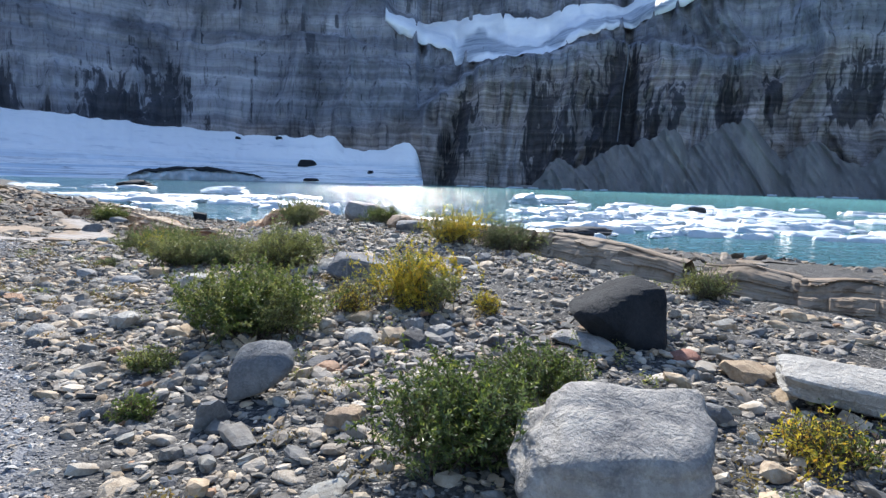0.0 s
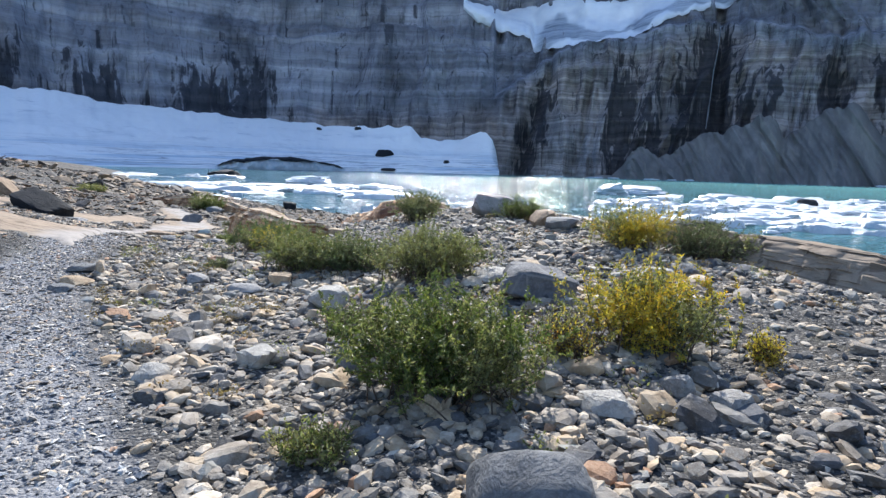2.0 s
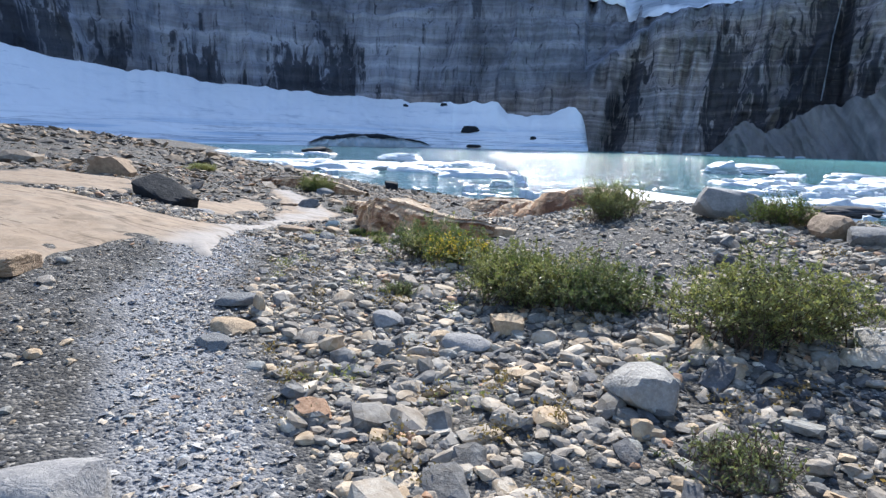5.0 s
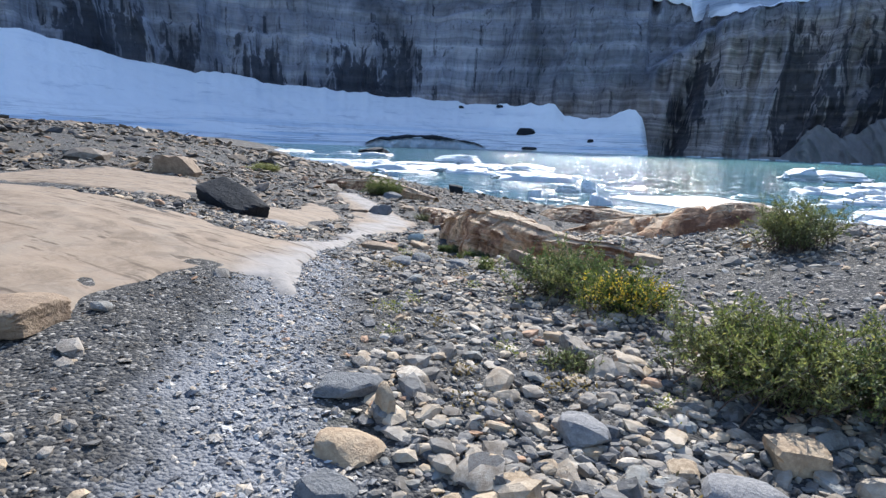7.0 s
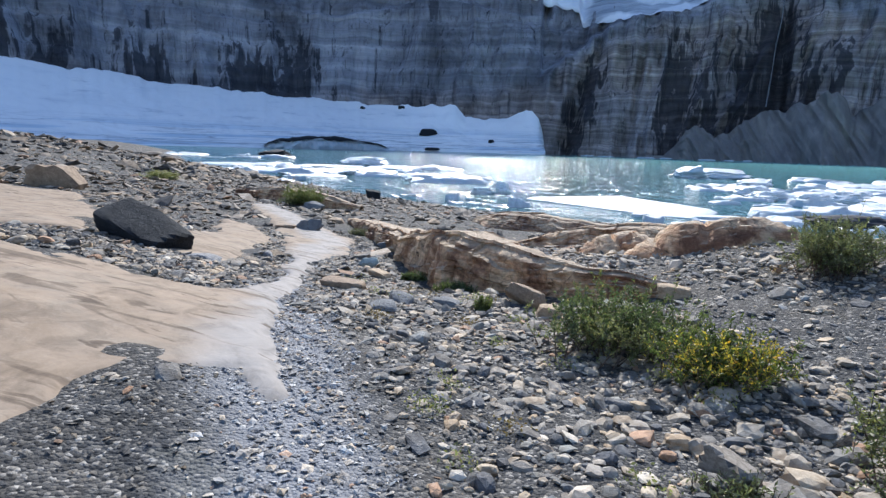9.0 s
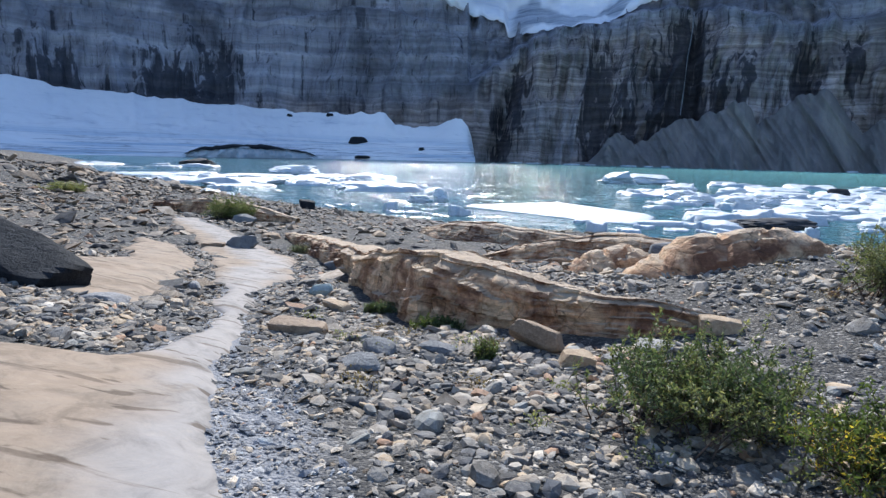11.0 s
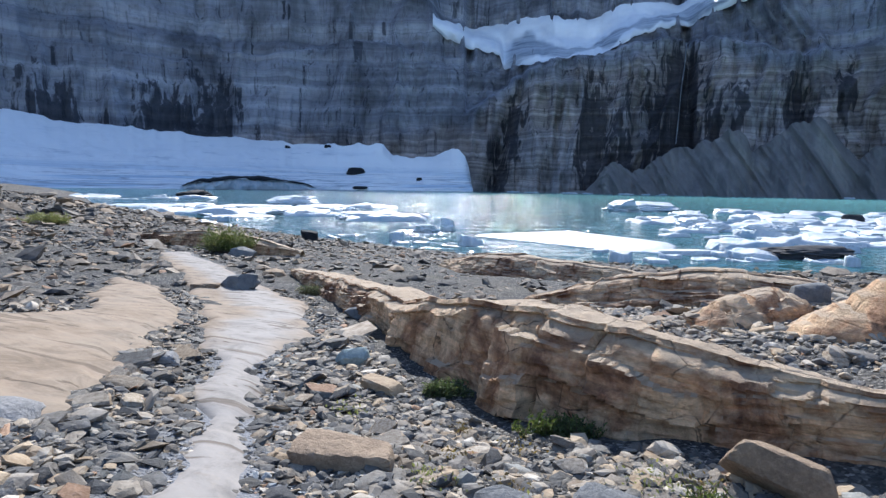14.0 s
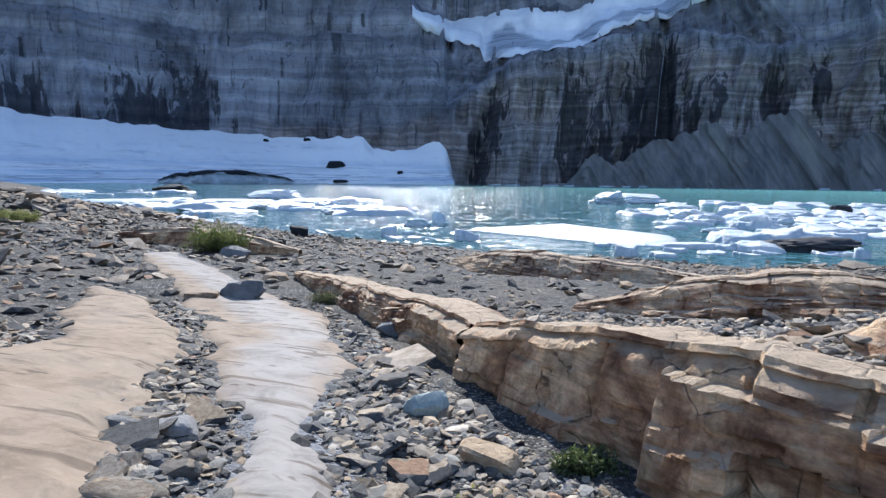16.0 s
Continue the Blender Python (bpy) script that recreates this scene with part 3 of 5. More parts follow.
# snow apron below the wall, running down to the lake
APRON_B = [-100, -75, -60, -55, -52, -48, -44, -40, -37.5, -34.5, -31, -27, -21, -15, -12.2, -11, -10, -8, -6.5, -5, -3.8, -3.2, -2.8, -2.4]
APRON_E = [8.6, 8.2, 7.5, 7.1, 6.65, 5.75, 5.3, 5.2, 4.75, 4.65, 4.4, 4.15, 3.8, 3.68, 3.9, 3.75, 2.95, 2.72, 2.85, 3.4, 3.5, 3.0, 1.9, 0.0]
FRONT_B = [-100, -75, -57, -45, -36, -33, -25, -19, -15, -8, -2.3]
FRONT_R = [300, 310, 325, 345, 360, 363, 383, 425, 462, 460, 452]


# where the snow meets the wall: in front of its folds
REAR_B = np.linspace(-102, -1, 406)
REAR_R = wall_radius(REAR_B[:, None], np.linspace(15, 60, 10)[None]).min(1)
REAR_R = np.array([REAR_R[max(0, i - 6):i + 7].min() for i in range(406)])
REAR_R = np.convolve(np.pad(REAR_R, 8, mode="edge"), np.ones(17) / 17, "valid") - 2


def apron_point(b, q):
    front = np.interp(b, FRONT_B, FRONT_R) + (fbm(b * 0.35, 0 * b, 0, 3, 12) - 0.5) * 9
    top_e = np.interp(b, APRON_B, APRON_E) + (fbm(b * 0.9, 0 * b, 0, 4, 15) - 0.5) * 0.55
    rear = np.maximum(np.interp(b, REAR_B, REAR_R), front + 16)
    top_v = rear * np.tan(np.radians(top_e)) + 1.5
    r = front + (rear - front) * np.minimum(q, 1) + 900 * np.maximum(q - 1, 0)
    q = np.minimum(q, 1)
    snout = 0.8 + 1.6 * vnoise(b * 0.5, 0 * b, 0, 18) + 3.0 * np.exp(-((b + 23) / 4.0) ** 2)
    v = -2.6 + snout * smooth(q / 0.03) + (top_v + 2.6 - snout) * (0.55 * q + 0.45 * q ** 1.8)
    swell = (fbm(b * 0.55, q * 5, 0, 4, 27) - 0.5) * (2.5 + 4.5 * smooth((b + 46) / 8)) * np.sin(np.pi * np.clip(q, 0, 1)) + (vnoise(b * 0.25, q * 26 + b * 0.25, 0, 33) - 0.5) * 1.6 * smooth(q / 0.05) * smooth((0.55 - q) / 0.3)
    return r, v + swell


AB, AQ = np.meshgrid(np.linspace(-100, -2.42, 520), np.concatenate([np.linspace(0, 0.06, 10), np.linspace(0.075, 1.05, 74)]), indexing="ij")
AR, AV = apron_point(AB, AQ)
polar_sheet("snowfield", AB, AR, AV, SNOW, "white glacier snowfield with blue-grey banded ice at the lake", "snowfield")

# hanging glacier on the shelf high in the wall
HB, HQ = np.meshgrid(np.linspace(-6.3, 27, 300), np.linspace(0, 1, 44), indexing="ij")
lip_e = np.interp(HB, LIP_B, LIP_E) - 0.25 + (fbm(HB * 1.5, 0 * HB, 0, 3, 40) - 0.5) * 0.5
top_e = np.interp(HB, [-6.3, -5, -2, 2, 4.5, 6, 8, 12, 16, 20, 27], [15.8, 16.5, 17.1, 17.4, 17.1, 16.5, 16.8, 17.9, 18.4, 18.8, 17.6]) + (fbm(HB * 1.2, 0 * HB, 0, 3, 42) - 0.5) * 0.5
HV = 503 * np.tan(np.radians(lip_e)) + (560 * np.tan(np.radians(np.maximum(top_e, lip_e + 0.15))) - 503 * np.tan(np.radians(lip_e))) * HQ
HR = wall_radius(HB, HV)
HR = np.minimum.accumulate(HR[:, ::-1], 1)[:, ::-1]
smear = np.hanning(23)[1:-1] / np.hanning(23)[1:-1].sum()
HR = np.stack([np.convolve(np.pad(HR[:, k], 10, mode="edge"), smear, "valid") for k in range(HR.shape[1])], 1)
HR = HR - 9 * np.sin(np.pi * np.clip(HQ * 0.96 + 0.02, 0, 1)) ** 0.5 + (fbm(HB * 0.8, HQ * 3, 0, 4, 47) - 0.5) * 5
bare_ice = smooth((0.62 - HQ + (fbm(HB * 0.5, HQ * 2, 0, 3, 49) - 0.5) * 0.9) / 0.2) * smooth((HQ - 0.10 + (vnoise(HB * 0.7, HQ, 0, 50) - 0.5) * 0.3) / 0.06) * smooth((HB - 0.2) / 1.0)
polar_sheet("hanging_glacier", HB, HR, HV, make_glacier(), "white hanging glacier on a shelf of the cliff", "glacier", {"bare_ice": bare_ice})

# a thin waterfall in the dark cleft
TB, TV = np.meshgrid(np.linspace(-1, 1, 5), np.linspace(36, 121, 60), indexing="ij")
tb = 15.75 + (TV - 40) * 0.0065 + 0.16 * (vnoise(TV * 0.05, 0 * TV, 0, 3) - 0.5) + TB * (0.03 + 0.035 * vnoise(TV * 0.11, 0 * TV, 0, 6))
TR = wall_radius(tb, TV) - 3.5 + 1.5 * TB ** 2
fall_mat = Mat("falling_water", 0.5)
fall_mat.colour(fall_mat.ramp(fall_mat.noise(fall_mat.coords((0.5, 0.5, 0.12)), 1.0, 4), (0.35, (0.10, 0.115, 0.14)), (0.62, (0.42, 0.45, 0.49))))
polar_sheet("waterfall", tb, TR, TV, fall_mat.m, "thin white waterfall running down a dark cleft", "waterfall")

# fans of fine debris at the foot of the wall: bearing, top (degrees up), widths on both sides (degrees)
FANS = [(10.6, 2.7, 2.4, 3.4), (16.5, 4.5, 6.5, 4.0), (20.4, 5.6, 9.0, 3.5), (26.1, 6.5, 9.0, 4.5), (31.5, 4.6, 4.5, 5.0), (38, 5.4, 5, 6), (46, 7, 7, 8)]
FB, FQ = np.meshgrid(np.linspace(6.5, 52, 640), np.linspace(0, 1, 56), indexing="ij")
fan_e = np.zeros_like(FB)
for b0, e0, wl, wr in FANS:
    fan_e = np.maximum(fan_e, e0 * (1.06 - np.sqrt(((FB - b0) / np.where(FB < b0, wl, wr)) ** 2 + 0.008)))
fan_e = fan_e + (fbm(FB * 0.9, 0 * FB, 0, 4, 52) - 0.5) * 1.5 * smooth(fan_e / 2)
FR0 = np.interp(FB, WALL_B, WALL_R)
FV = -4 + (FR0 * np.tan(np.radians(np.maximum(fan_e, 0))) + 4) * FQ
FR = FR0 - 6 - (FV[:, -1:] - FV) * 0.75 - 6 * smooth(fan_e / 2) + (fbm(FB * 0.8 + FQ * 1.5, FQ * 2.0, 0, 4, 55) - 0.5) * 9 * smooth(fan_e / 2) + 40 * smooth((FQ - 0.95) / 0.05)
run = FB + FQ * np.maximum(fan_e, 0) * 0.75
FR = FR + (0.22 - np.abs(fbm(run * 0.75, FQ * 0.6, 0, 3, 57) - 0.5)) * -22 * smooth(fan_e / 2) + np.abs(fbm(run * 2.6, FQ, 0, 3, 58) - 0.5) * 6 * smooth(fan_e / 1.5)
polar_sheet("scree_fan", FB, FR, FV, SCREE, "dark grey scree fans spread along the cliff foot", "scree")


# ---- rocks ----
def ball(level):
    bm = bmesh.new()
    bmesh.ops.create_icosphere(bm, subdivisions=level, radius=1.0)
    v = np.array([x.co[:] for x in bm.verts])
    f = np.array([[x.index for x in q.verts] for q in bm.faces])
    bm.free()
    return v, f


BALLS = {k: ball(k) for k in (1, 2, 3, 4, 5)}
BALLS[0] = (np.array([(1, 0, 0), (0, 1, 0), (-1, 0, 0), (0, -1, 0), (0, 0, 1), (0, 0, -1)], float), np.array([(0, 1, 4), (1, 2, 4), (2, 3, 4), (3, 0, 4), (1, 0, 5), (2, 1, 5), (3, 2, 5), (0, 3, 5)]))


def rock_points(level, seed, cuts=9, rough=0.08, keep=0.62, blocky=False, hard=26):
    """A stone of about unit radius, cut by planes into blunt facets."""
    rng = np.random.RandomState(seed)
    way = BALLS[level][0]
    # planes round the stone: the nearest one in each direction is its face
    if blocky:
        n = np.array([(1, 0, 0), (-1, 0, 0), (0, 1, 0), (0, -1, 0), (0, 0, 1), (0, 0, -1)], float) + rng.normal(0, 0.13, (6, 3))
        extra = rng.normal(size=(max(cuts - 4, 2), 3))
        d = np.concatenate([rng.uniform(0.55, 0.75, 6), rng.uniform(0.78, 1.0, len(extra))])
        n = np.concatenate([n, extra])
    else:
        n = rng.normal(size=(cuts + 5, 3))
        n = np.concatenate([n, [(0, 0, 1), (0, 0, -1), (1, 0, 0.3), (-1, 0, 0.2), (0, 1, 0.1), (0, -1, 0.2)]])
        d = rng.uniform(keep - 0.08, keep + 0.3, len(n))
    n /= np.linalg.norm(n, axis=1, keepdims=True)
    reach = d[None] / np.maximum(way @ n.T, 1e-3)
    v = way * (-np.log(np.exp(-hard * np.minimum(reach, 3)).sum(1)) / hard)[:, None]
    if rough and level > 1:
        s = rng.uniform(0, 50)
        v *= (1 + rough * (fbm(v[:, 0] * 1.6 + s, v[:, 1] * 1.6, v[:, 2] * 1.6 + s, 4, seed % 97) - 0.5) * 2)[:, None]
        if level > 3:
            v += BALLS[level][0] * ((fbm(v[:, 0] * 6 + s, v[:, 1] * 6, v[:, 2] * 9, 3, seed % 89) - 0.5) * rough * 0.55)[:, None]
    return v


def rock(x, y, size, mat, label, turn=0.0, tilt=(0, 0), seed=1, level=4, cuts=9, rough=0.08, keep=0.62, blocky=False, sink=0.18, name="boulder", category="boulder", group="", z=None, hard=26):
    """A boulder of that width, depth and height, set a little into the ground."""
    v = rock_points(level, seed, cuts, rough, keep, blocky, hard)
    v = (v - (v.max(0) + v.min(0)) / 2) / (v.max(0) - v.min(0)) * np.array(size)
    m = Euler((radians(tilt[0]), radians(tilt[1]), radians(turn))).to_matrix()
    v = v @ np.array(m).T
    v[:, 2] -= v[:, 2].min() + sink * size[2]
    ob = new(name, np_mesh(name, v, BALLS[level][1], mat, True, sharp=24 if level < 5 else 0))
    ob.location = (x, y, ground_at(x, y) if z is None else z)
    return tagged(ob, label, category, group)


def slab_sheet(name, poly, mat, label, lift=0.03, step=0.05, wob=0.13, seed=0):
    """Bare bedrock lying in the ground, with a ragged, stepped edge."""
    p = np.array(poly)
    xs, ys = np.arange(p[:, 0].min() - 0.6, p[:, 0].max() + 0.6, step), np.arange(p[:, 1].min() - 0.6, p[:, 1].max() + 0.6, step)
    X, Y = np.meshgrid(xs, ys, indexing="ij")
    d = inside(X, Y, poly) + (fbm(X * 1.3, Y * 1.3, 0, 4, seed) - 0.5) * 2 * wob + (fbm(X * 2.6, Y * 2.6, 0, 4, seed + 5) - 0.5) * 0.26
    calm = smooth(line_distance(X, Y, TRAIL) / 0.9)
    lay = fbm(X * 0.5 + 0.2 * Y, Y * 1.1, 0, 3, seed + 9) * 4
    steps = (np.floor(lay) + smooth((lay % 1.0 - 0.8) / 0.2)) / 4 * calm + 0.4 * (1 - calm)
    soft = land(X, Y) + (fbm(X * 0.4, Y * 0.4, 0, 2, seed + 3) - 0.5) * 0.07
    Z = soft + lift * smooth(d / 0.1) + (steps - 0.4) * 0.06 * smooth(d / 0.3) + 0.05 * smooth(d / 1.5) - 0.30 * smooth(-d / 0.25)
    f = sheet_faces(len(xs), len(ys))[:, ::-1]
    keepf = (d.ravel()[f] > -0.2).any(1)
    f = f[keepf]
    used, inv = np.unique(f, return_inverse=True)
    V = np.stack([X, Y, Z], -1).reshape(-1, 3)[used]
    tr = smooth(1.3 - line_distance(V[:, 0], V[:, 1], TRAIL) / 0.45 + (fbm(V[:, 0] * 2, V[:, 1] * 2, 0, 3, 4) - 0.5) * 1.2)
    ob = new(name, np_mesh(name, V, inv.reshape(f.shape), mat, True, {"trail": tr}, 30))
    return tagged(ob, label, "bedrock", kind="structure"), d


def fin(name, foot, tall, deep, label, seed=0, mat=None, lean=0.22, per=0.034):
    """An upturned edge of bedrock: a broken, layered face along the foot line, with a flat top falling away behind."""
    foot = np.array(foot, float)
    seg = np.concatenate([[0], np.cumsum(np.hypot(*np.diff(foot, axis=0).T))])
    s = np.arange(0, seg[-1], per)
    px, py = np.interp(s, seg, foot[:, 0]), np.interp(s, seg, foot[:, 1])
    k = max(3, int(0.35 / per) | 1)
    ker = np.hanning(k + 2)[1:-1]
    ker /= ker.sum()
    sm = lambda a: np.convolve(np.pad(a, k // 2, mode="edge"), ker, "valid")
    px, py = sm(px), sm(py)
    tx, ty = np.gradient(px), np.gradient(py)
    L = np.hypot(tx, ty)
    nx, ny = -ty / L, tx / L
    h = np.interp(s, seg, tall) * (0.95 + 0.12 * vnoise(s * 1.6, 0 * s, 0, seed + 30))
    dp = np.interp(s, seg, deep)
    rows_face, rows_top = 52, 26
    q = np.concatenate([np.linspace(-0.35, 1, rows_face), np.ones(rows_top)])
    w = np.concatenate([np.zeros(rows_face), np.linspace(0.03, 1, rows_top)])
    S, Q = np.meshgrid(s, q, indexing="ij")
    _, Wd = np.meshgrid(s, w, indexing="ij")
    H, D = h[:, None] * np.ones_like(Q), dp[:, None] * np.ones_like(Q)
    # broken blocks: cells along the face and up it, each pushed in or out
    lay = Q * 2.6 + (fbm(S * 1.1, Q, 0, 2, seed) - 0.5) * 1.6
    row = np.floor(lay)
    col = np.floor(S * 2.3 + vnoise(row * 7.3, S * 0.7, 0, seed + 1) * 1.9)
    push = (vnoise(col * 3.7 + 0.5, row * 5.1 + 0.5, 0.5, seed + 2) - 0.5) * 0.28
    fine_col, fine_row = np.floor(S * 6.1 + row * 0.37 + vnoise(row, S * 3, 0, seed + 12)), np.floor(lay * 2.3)
    push = push + (vnoise(fine_col * 2.9 + 0.5, fine_row * 4.3 + 0.5, 0.5, seed + 13) - 0.5) * 0.08
    push = push + (fbm(S * 4, Q * 6, 0, 4, seed + 3) - 0.5) * 0.07 + (fbm(S * 0.8, Q * 0.5, 0, 2, seed + 4) - 0.5) * 0.24
    push = push + (vnoise(np.floor(lay * 5) * 3.3 + 0.5, S * 0.5, 0.5, seed + 21) - 0.5) * 0.045
    wide_col = np.floor(S * 1.15 + vnoise(S * 0.6, Q * 1.5, 0, seed + 14) * 1.3)
    push = push + (vnoise(wide_col * 4.1 + 0.5, 0.5, 0.5, seed + 15) - 0.5) * 0.06
    joint = np.abs((S * 2.3 + vnoise(row * 7.3, S * 0.7, 0, seed + 1) * 1.9) % 1.0 - 0.5)
    push = push + 0.05 * smooth((joint - 0.45) / 0.05)
    push = push + 0.16 * smooth((Q - 0.72) / 0.28) ** 2
    face = (Wd == 0)
    amp = np.minimum(1.0, H / 0.45)
    off = np.where(face, lean * H * np.clip(Q, 0, 1) + push * amp * np.where(Q > 0.93, 0.6, 1.0), 0)
    edge = (lean * h + push[:, rows_face - 1] * amp[:, 0] * 0.6)[:, None]
    off = np.where(face, off, edge + Wd * D)
    g0 = land(px, py)[:, None] * np.ones_like(Q)
    top_z = g0 + H + (fbm(S * 2.0, Wd * 2, 0, 3, seed + 6) - 0.5) * 0.09 * amp
    X, Y = px[:, None] + nx[:, None] * off, py[:, None] + ny[:, None] * off
    rear = land(X, Y) - 0.10
    Z = np.where(face, g0 + H * Q + (fbm(S * 2.0, Wd * 2, 0, 3, seed + 6) - 0.5) * 0.09 * amp * np.clip(Q, 0, 1), top_z + (rear - top_z) * smooth((Wd - 0.25) / 0.75))
    tread = np.floor(Wd * 6 + fbm(S * 1.5, Wd * 3, 0, 2, seed + 8) * 3) * 0.022 + (fbm(S * 3, Wd * 5, 0, 3, seed + 18) - 0.5) * 0.05
    Z = Z - np.where(face, 0, tread * (1 - Wd) * amp)
    V = np.stack([X, Y, Z], -1)
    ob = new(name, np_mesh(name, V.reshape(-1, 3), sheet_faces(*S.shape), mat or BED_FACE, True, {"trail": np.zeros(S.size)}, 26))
    return tagged(ob, label, "rock ledge", kind="structure")


# ---- bare bedrock in the ground ----
SLAB_LOW = [(-7.2, 8.75), (-7.5, 9.0), (-7.95, 8.7), (-8.1, 8.4), (-7.75, 7.7), (-7.8, 6.4), (-9.5, 5.0), (-15, 4.5), (-17, 8.5), (-14, 10.4), (-12.2, 10.7), (-10.6, 10.5), (-9.5, 10.45), (-8.8, 10.6), (-8.68, 11.2), (-8.9, 12.2), (-9.2, 12.9),
            (-9.5, 13.5), (-9.75, 14.15), (-10.25, 14.95), (-10.7, 15.8), (-11.4, 17.2), (-13.1, 20), (-16.3, 24.4), (-16, 25.5), (-12.1, 20.7), (-10.5, 18.8), (-9.7, 16.6), (-9.38, 15.6), (-9.5, 14.7), (-9.3, 13.95), (-9.02, 13.1), (-8.58, 12.0), (-8.2, 10.8), (-7.75, 9.8)]
SLAB_MID = [(-9.6, 12.1), (-10.0, 13.1), (-10.5, 14.2), (-10.8, 15.4), (-11.45, 16.6), (-13.1, 18.9), (-14.0, 19.3), (-12.6, 16.6), (-11.7, 15.5), (-11.8, 14.3), (-11.4, 13.0), (-10.4, 12.2)]
SLAB_HIGH = [(-11.6, 12.2), (-12.8, 11.6), (-16, 12), (-21, 15), (-24, 21), (-20, 21), (-15.5, 17), (-12.9, 14.0)]
SLABS = []
for nm, poly, text, sd in (("bedrock_slab", SLAB_LOW, "smooth tan bedrock slab crossed by the pale dusty path", 11), ("bedrock_slab", SLAB_MID, "tan bedrock tongue ringed by loose grey stones", 14), ("bedrock_slab", SLAB_HIGH, "tan tilted bedrock slab behind a dark boulder", 17)):
    slab_sheet(nm, poly, BED_TOP, text, seed=sd)
    SLABS.append((poly, sd))


def on_slab(x, y):
    d = np.full(np.shape(x), -9.0)
    for poly, sd in SLABS:
        d = np.maximum(d, inside(x, y, poly) + (fbm(x * 1.3, y * 1.3, 0, 4, sd) - 0.5) * 0.26)
    return d


FIN_LINES = []


def ledge(name, foot, tall, deep, label, seed, **kw):
    FIN_LINES.append((foot, max(tall), max(deep)))
    return fin(name, foot, tall, deep, label, seed, **kw)


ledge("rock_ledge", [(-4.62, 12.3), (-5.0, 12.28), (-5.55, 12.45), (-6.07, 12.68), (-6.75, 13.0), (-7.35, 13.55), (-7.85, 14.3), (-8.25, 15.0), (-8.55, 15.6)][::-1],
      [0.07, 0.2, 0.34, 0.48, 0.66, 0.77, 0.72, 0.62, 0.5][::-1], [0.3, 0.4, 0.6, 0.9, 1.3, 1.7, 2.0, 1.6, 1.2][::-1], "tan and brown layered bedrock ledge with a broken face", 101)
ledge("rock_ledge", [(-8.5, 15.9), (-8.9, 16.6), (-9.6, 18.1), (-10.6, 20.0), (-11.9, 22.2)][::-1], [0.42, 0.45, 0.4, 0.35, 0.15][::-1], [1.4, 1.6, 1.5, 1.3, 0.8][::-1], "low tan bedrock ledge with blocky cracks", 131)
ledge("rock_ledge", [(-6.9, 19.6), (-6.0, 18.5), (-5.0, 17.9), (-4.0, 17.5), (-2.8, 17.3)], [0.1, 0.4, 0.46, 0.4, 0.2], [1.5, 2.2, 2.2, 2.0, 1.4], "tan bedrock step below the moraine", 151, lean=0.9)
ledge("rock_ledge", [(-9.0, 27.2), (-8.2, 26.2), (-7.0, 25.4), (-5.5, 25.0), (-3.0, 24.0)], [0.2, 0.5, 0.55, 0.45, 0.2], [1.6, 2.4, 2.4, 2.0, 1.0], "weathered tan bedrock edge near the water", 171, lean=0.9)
ledge("rock_ledge", [(0.4, 9.9), (1.3, 8.9), (2.2, 8.15), (3.0, 7.65)], [0.12, 0.3, 0.34, 0.3], [1.3, 1.8, 1.8, 1.4], "long tan bedrock edge above the lake", 191, lean=0.9, mat=BED_TOP)
ledge("rock_ledge", [(3.15, 7.7), (3.6, 7.3), (4.15, 6.95)], [0.3, 0.34, 0.3], [1.3, 1.5, 1.2], "tan rectangular bedrock block above the lake", 201, lean=0.9, mat=BED_TOP)
ledge("rock_ledge", [(3.9, 6.75), (4.6, 6.3), (5.6, 5.7), (7.5, 4.6)], [0.3, 0.36, 0.36, 0.3], [1.3, 1.5, 1.5, 1.2], "tan rectangular bedrock block above the lake", 211, lean=0.9, mat=BED_TOP)
ledge("rock_ledge", [(-18.6, 27.4), (-17.0, 27.0), (-14.6, 26.4), (-13.0, 26.6)], [0.3, 0.5, 0.5, 0.2], [1.4, 1.8, 1.8, 1.0], "low tan bedrock step near the lake", 221)


